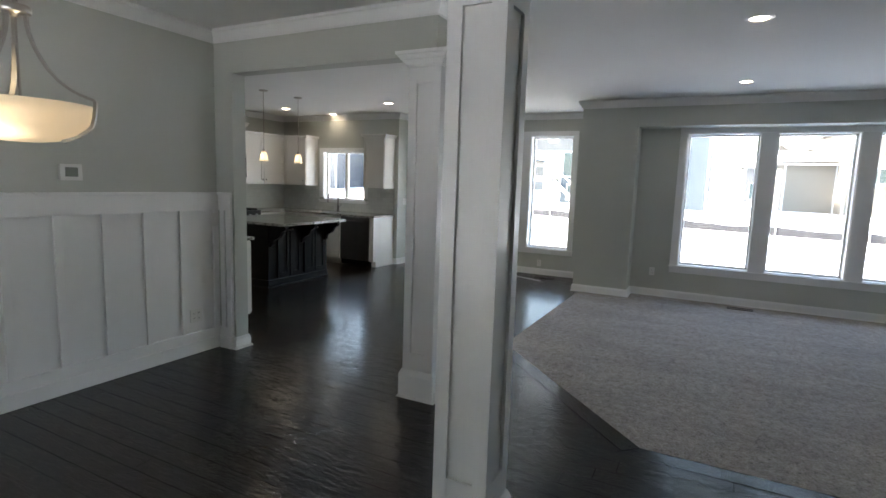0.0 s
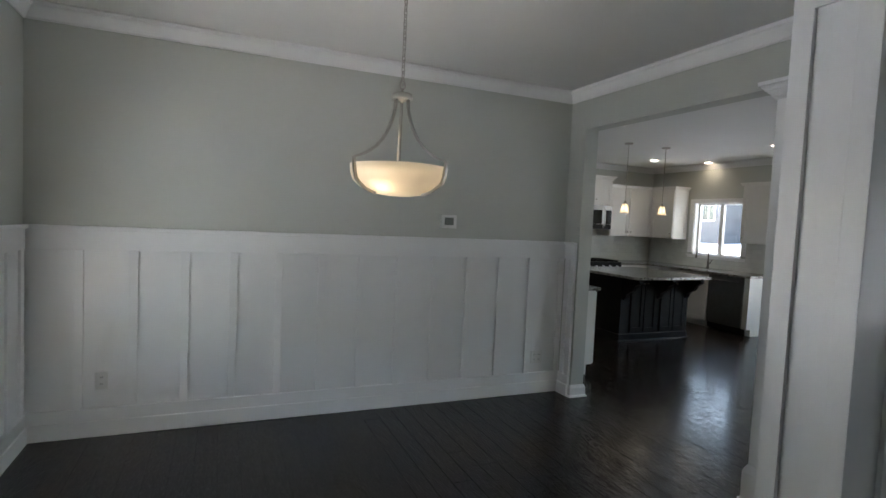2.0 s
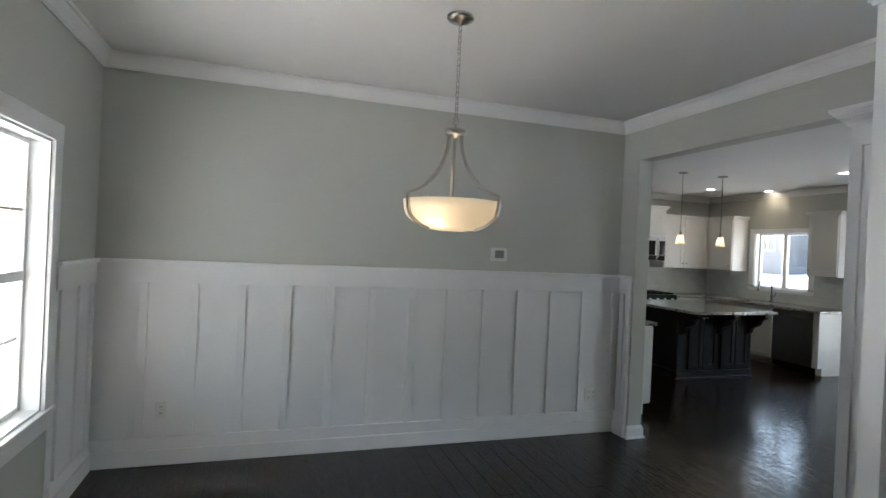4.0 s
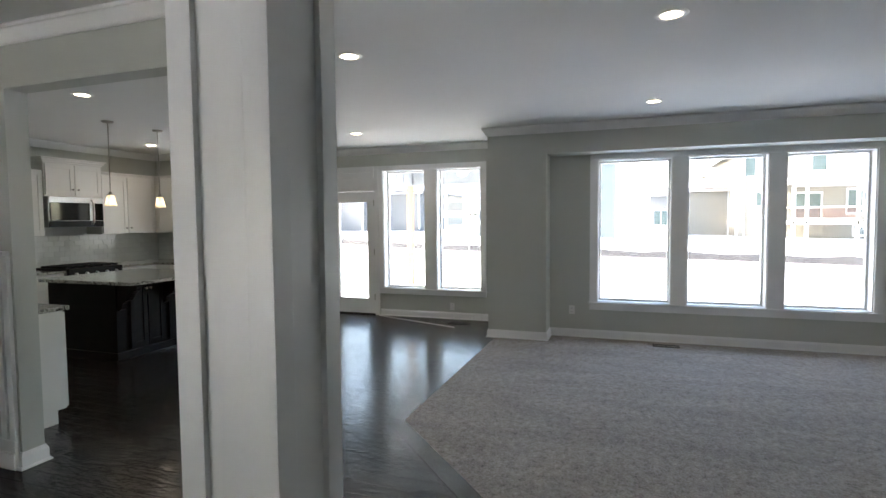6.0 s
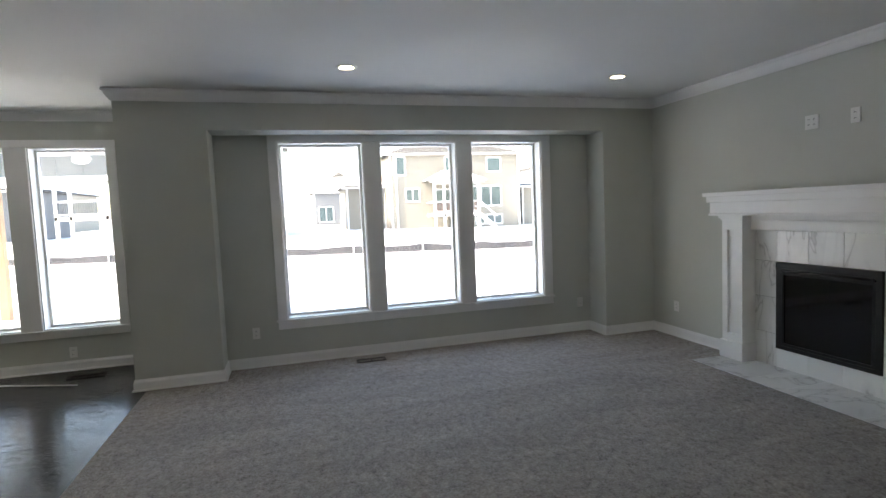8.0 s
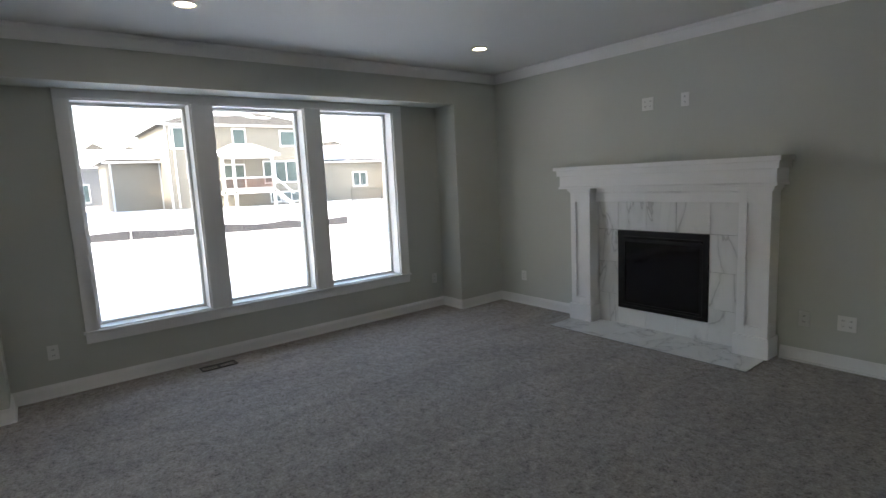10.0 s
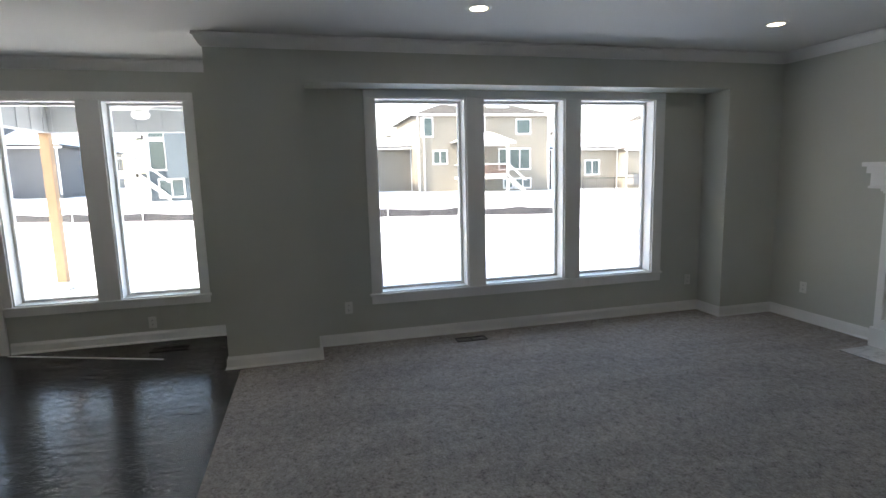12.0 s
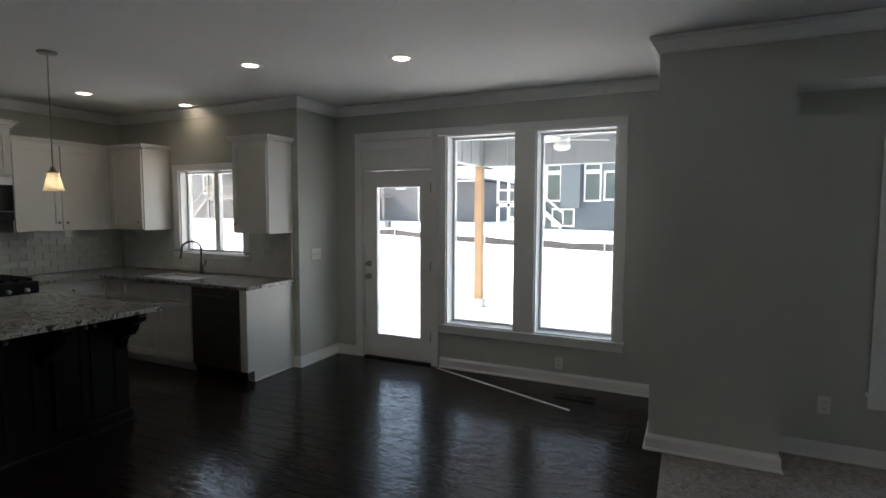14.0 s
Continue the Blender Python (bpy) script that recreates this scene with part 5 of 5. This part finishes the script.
house("garage_house", "beige house with a broad snowy hip roof", BEIGE, [(48, 60, -28.0, -21.1, 0.1, 3.5, 2.2), (46.5, 60, -42.0, -28.0, -0.1, 3.35, 4.2)], [(48, -26.0, -24.6, 1.2, 2.4, 2)], (48, -30, 0.1))
house("far_house", "distant grey house with a snowy roof", GREYS, [(75, 84, -10.5, -3.0, 0.6, 4.6, 3.0)], [(75, -5.4, -3.6, 0.7, 2.6, 2)], (75, -6, 0.5))
ac = thing("condenser", "grey air conditioner unit beside the house wall", "air conditioner", (47.3, -28.6, 0.2))
part("case", box(45.2, 46.2, -28.9, -27.9, 0.1, 1.1, bevel=0.05), GREYS, ac)
part("lid", box(45.15, 46.25, -28.95, -27.85, 1.1, 1.16, bevel=0.02), SLOT, ac)

# Added house: greys the view out of the dining window and blocks skylight.
house("dimming_house", "grey sided house added to dim the dining window", GREYS, [(-30, -20, -12.0, 14.0, 0.0, 6.6, 2.6)], [], (-25, 1, 0))

# silt fence across the yard
FENCE = [(33.3, 23.5), (32.0, 18.2), (30.4, 14.2), (29.4, 11.2), (28.8, 8.2), (28.0, 4.9), (27.0, 1.2), (26.1, -2.5), (25.4, -5.6), (24.7, -8.3), (24.1, -10.9)]
sf = thing("silt_fence", "sagging black silt fence with pale stakes in the snow", "fence", (30, 0, snow_height(30, 0)))
for (xa, ya), (xb, yb) in zip(FENCE, FENCE[1:]):
    bm = bmesh.new()
    rows = []
    for k in range(7):
        t = k / 6
        x, y = xa + (xb - xa) * t, ya + (yb - ya) * t
        z = snow_height(x, y)
        top = 0.37 - 0.08 * math.sin(math.pi * t) + 0.05 * noise.noise(Vector((x * 1.3, y * 1.3, 0)))
        w = 0.12 * noise.noise(Vector((x, y, 5)))
        rows.append([bm.verts.new((x + w + dx, y, z + zz)) for dx, zz in ((-0.02, -0.15), (-0.02, top), (0.02, top), (0.02, -0.15))])
    for a, b in zip(rows, rows[1:]):
        for j in range(4):
            bm.faces.new((a[j], b[j], b[(j + 1) % 4], a[(j + 1) % 4]))
    bmesh.ops.recalc_face_normals(bm, faces=bm.faces)
    part("fabric", bm, SILT, sf)
    z = snow_height(xa, ya)
    part("stake", box(xa - 0.06, xa - 0.025, ya - 0.02, ya + 0.02, z - 0.2, z + 0.45), HOUSETRIM, sf)
# metal fence by the garage house
mf = thing("metal_fence", "low black metal yard fence", "fence", (40, -24, snow_height(40, -24)))
pts = [(41.0, -20.5), (40.5, -23.0), (38.5, -26.0), (38.0, -30.0)]
for (xa, ya), (xb, yb) in zip(pts, pts[1:]):
    za, zb = snow_height(xa, ya), snow_height(xb, yb)
    part("post", tube([(xa, ya, za - 0.2), (xa, ya, za + 1.25)], 0.04, 6), BLACK, mf)
    for dz in (0.2, 1.1):
        part("rail", tube([(xa, ya, za + dz), (xb, yb, zb + dz)], 0.03, 6), BLACK, mf)
    n = 14
    for k in range(1, n):
        t = k / n
        part("picket", tube([(xa + (xb - xa) * t, ya + (yb - ya) * t, za + 0.05), (xa + (xb - xa) * t, ya + (yb - ya) * t, za + 1.1)], 0.013, 5), BLACK, mf)
ub = thing("utility_box", "small grey utility box in the snow", "utility box", (33, 19.3, snow_height(33, 19.3)))
part("case", box(36.7, 37.1, 21.5, 21.9, snow_height(36.9, 21.7) - 0.1, snow_height(36.9, 21.7) + 0.45, bevel=0.03), GREYS, ub)


def conifer(x, y, hgt):
    z = snow_height(x, y)
    t = thing("spruce_tree", "small dark evergreen spruce in the snow", "tree", (x, y, z), group="spruces")
    part("trunk", tube([(x, y, z - 0.2), (x, y, z + hgt * 0.95)], 0.06, 6), PINE, t)
    rng = random.Random(int(x * 31 + y))
    bm = bmesh.new()
    for k in range(420):
        f = rng.random() ** 0.7
        r = (1 - f) * hgt * 0.3 * (0.4 + 0.6 * rng.random())
        a = rng.random() * 6.283
        c = Vector((x + r * math.cos(a), y + r * math.sin(a), z + 0.15 + f * hgt * 0.88))
        s = 0.13
        d = Vector((math.cos(a), math.sin(a), -0.4)) * s * 2
        q = Vector((-math.sin(a), math.cos(a), 0.2)) * s * 0.5
        bm.faces.new([bm.verts.new(c + v) for v in (-d * 0.3 - q, -d * 0.3 + q, d)])
    part("crown", bm, EVERGREEN, t)


conifer(52.0, -21.0, 1.7)
conifer(62.0, -22.5, 3.2)

# ---- floor planks ----
PW = 0.127
mesh_cache = {}
def plank_mesh(length):
    if length not in mesh_cache:
        me = bpy.data.meshes.new("plank")
        bm = box(0.0004, PW - 0.0004, 0.0005, length - 0.0005, -0.011, 0.0)
        top = [e for e in bm.edges if all(v.co.z > -0.001 for v in e.verts)]
        bmesh.ops.bevel(bm, geom=top, offset=0.002, segments=1, affect="EDGES")
        bm.to_mesh(me)
        bm.free()
        me.materials.append(WOOD)
        mesh_cache[length] = me
    return mesh_cache[length]


def under_carpet(x0, x1, y0, y1):
    edge = lambda x: 1.555 if x >= 4.09 else (0.135 + (x - 2.585) * 1.42 / 1.505 if x >= 2.585 else -99)
    return y1 < min(edge(x0), edge(x1)) - 0.02


rng = random.Random(4)
rest = bmesh.new()
made = 0
x = -1.46
col = 0
while x < XK:
    y = YF - rng.random() * 1.2
    y_end = YR if x < XN - 0.05 else 5.03
    if x + PW > 7.1:
        y = max(y, 0.9)
    while y < y_end:
        length = rng.choice((0.9, 1.2, 1.5, 1.8, 2.1))
        if not under_carpet(x, x + PW, y, y + length):
            hidden = (y > 3.95 and x < 2.7) or y > 7.2
            if made < 300 and x > 0.6 and not hidden:
                o = new("plank", plank_mesh(length))
                o.location, o.parent = (x, y, 0), floor
                made += 1
            else:
                add_box(rest, x + 0.0004, x + PW - 0.0004, y + 0.0005, y + length - 0.0005, -0.011, 0.0)
        y += length
    x += PW
r = part("planks", rest, WOOD, floor)
tagged(r, kind="stuff")
# border boards along the carpet
def border(p, q, w):
    p, q = Vector(p), Vector(q)
    d = (q - p).normalized()
    n = Vector((-d.y, d.x)) * w
    part("border_plank", prism([tuple(p), tuple(q), tuple(q + n), tuple(p + n)], "z", -0.008, 0.0025), WOOD, floor)
border((4.09, 1.555), (7.12, 1.555), 0.127)
border((2.585, 0.135), (4.04, 1.508), 0.127)
border((2.56, -3.9), (2.585, 0.08), 0.127)
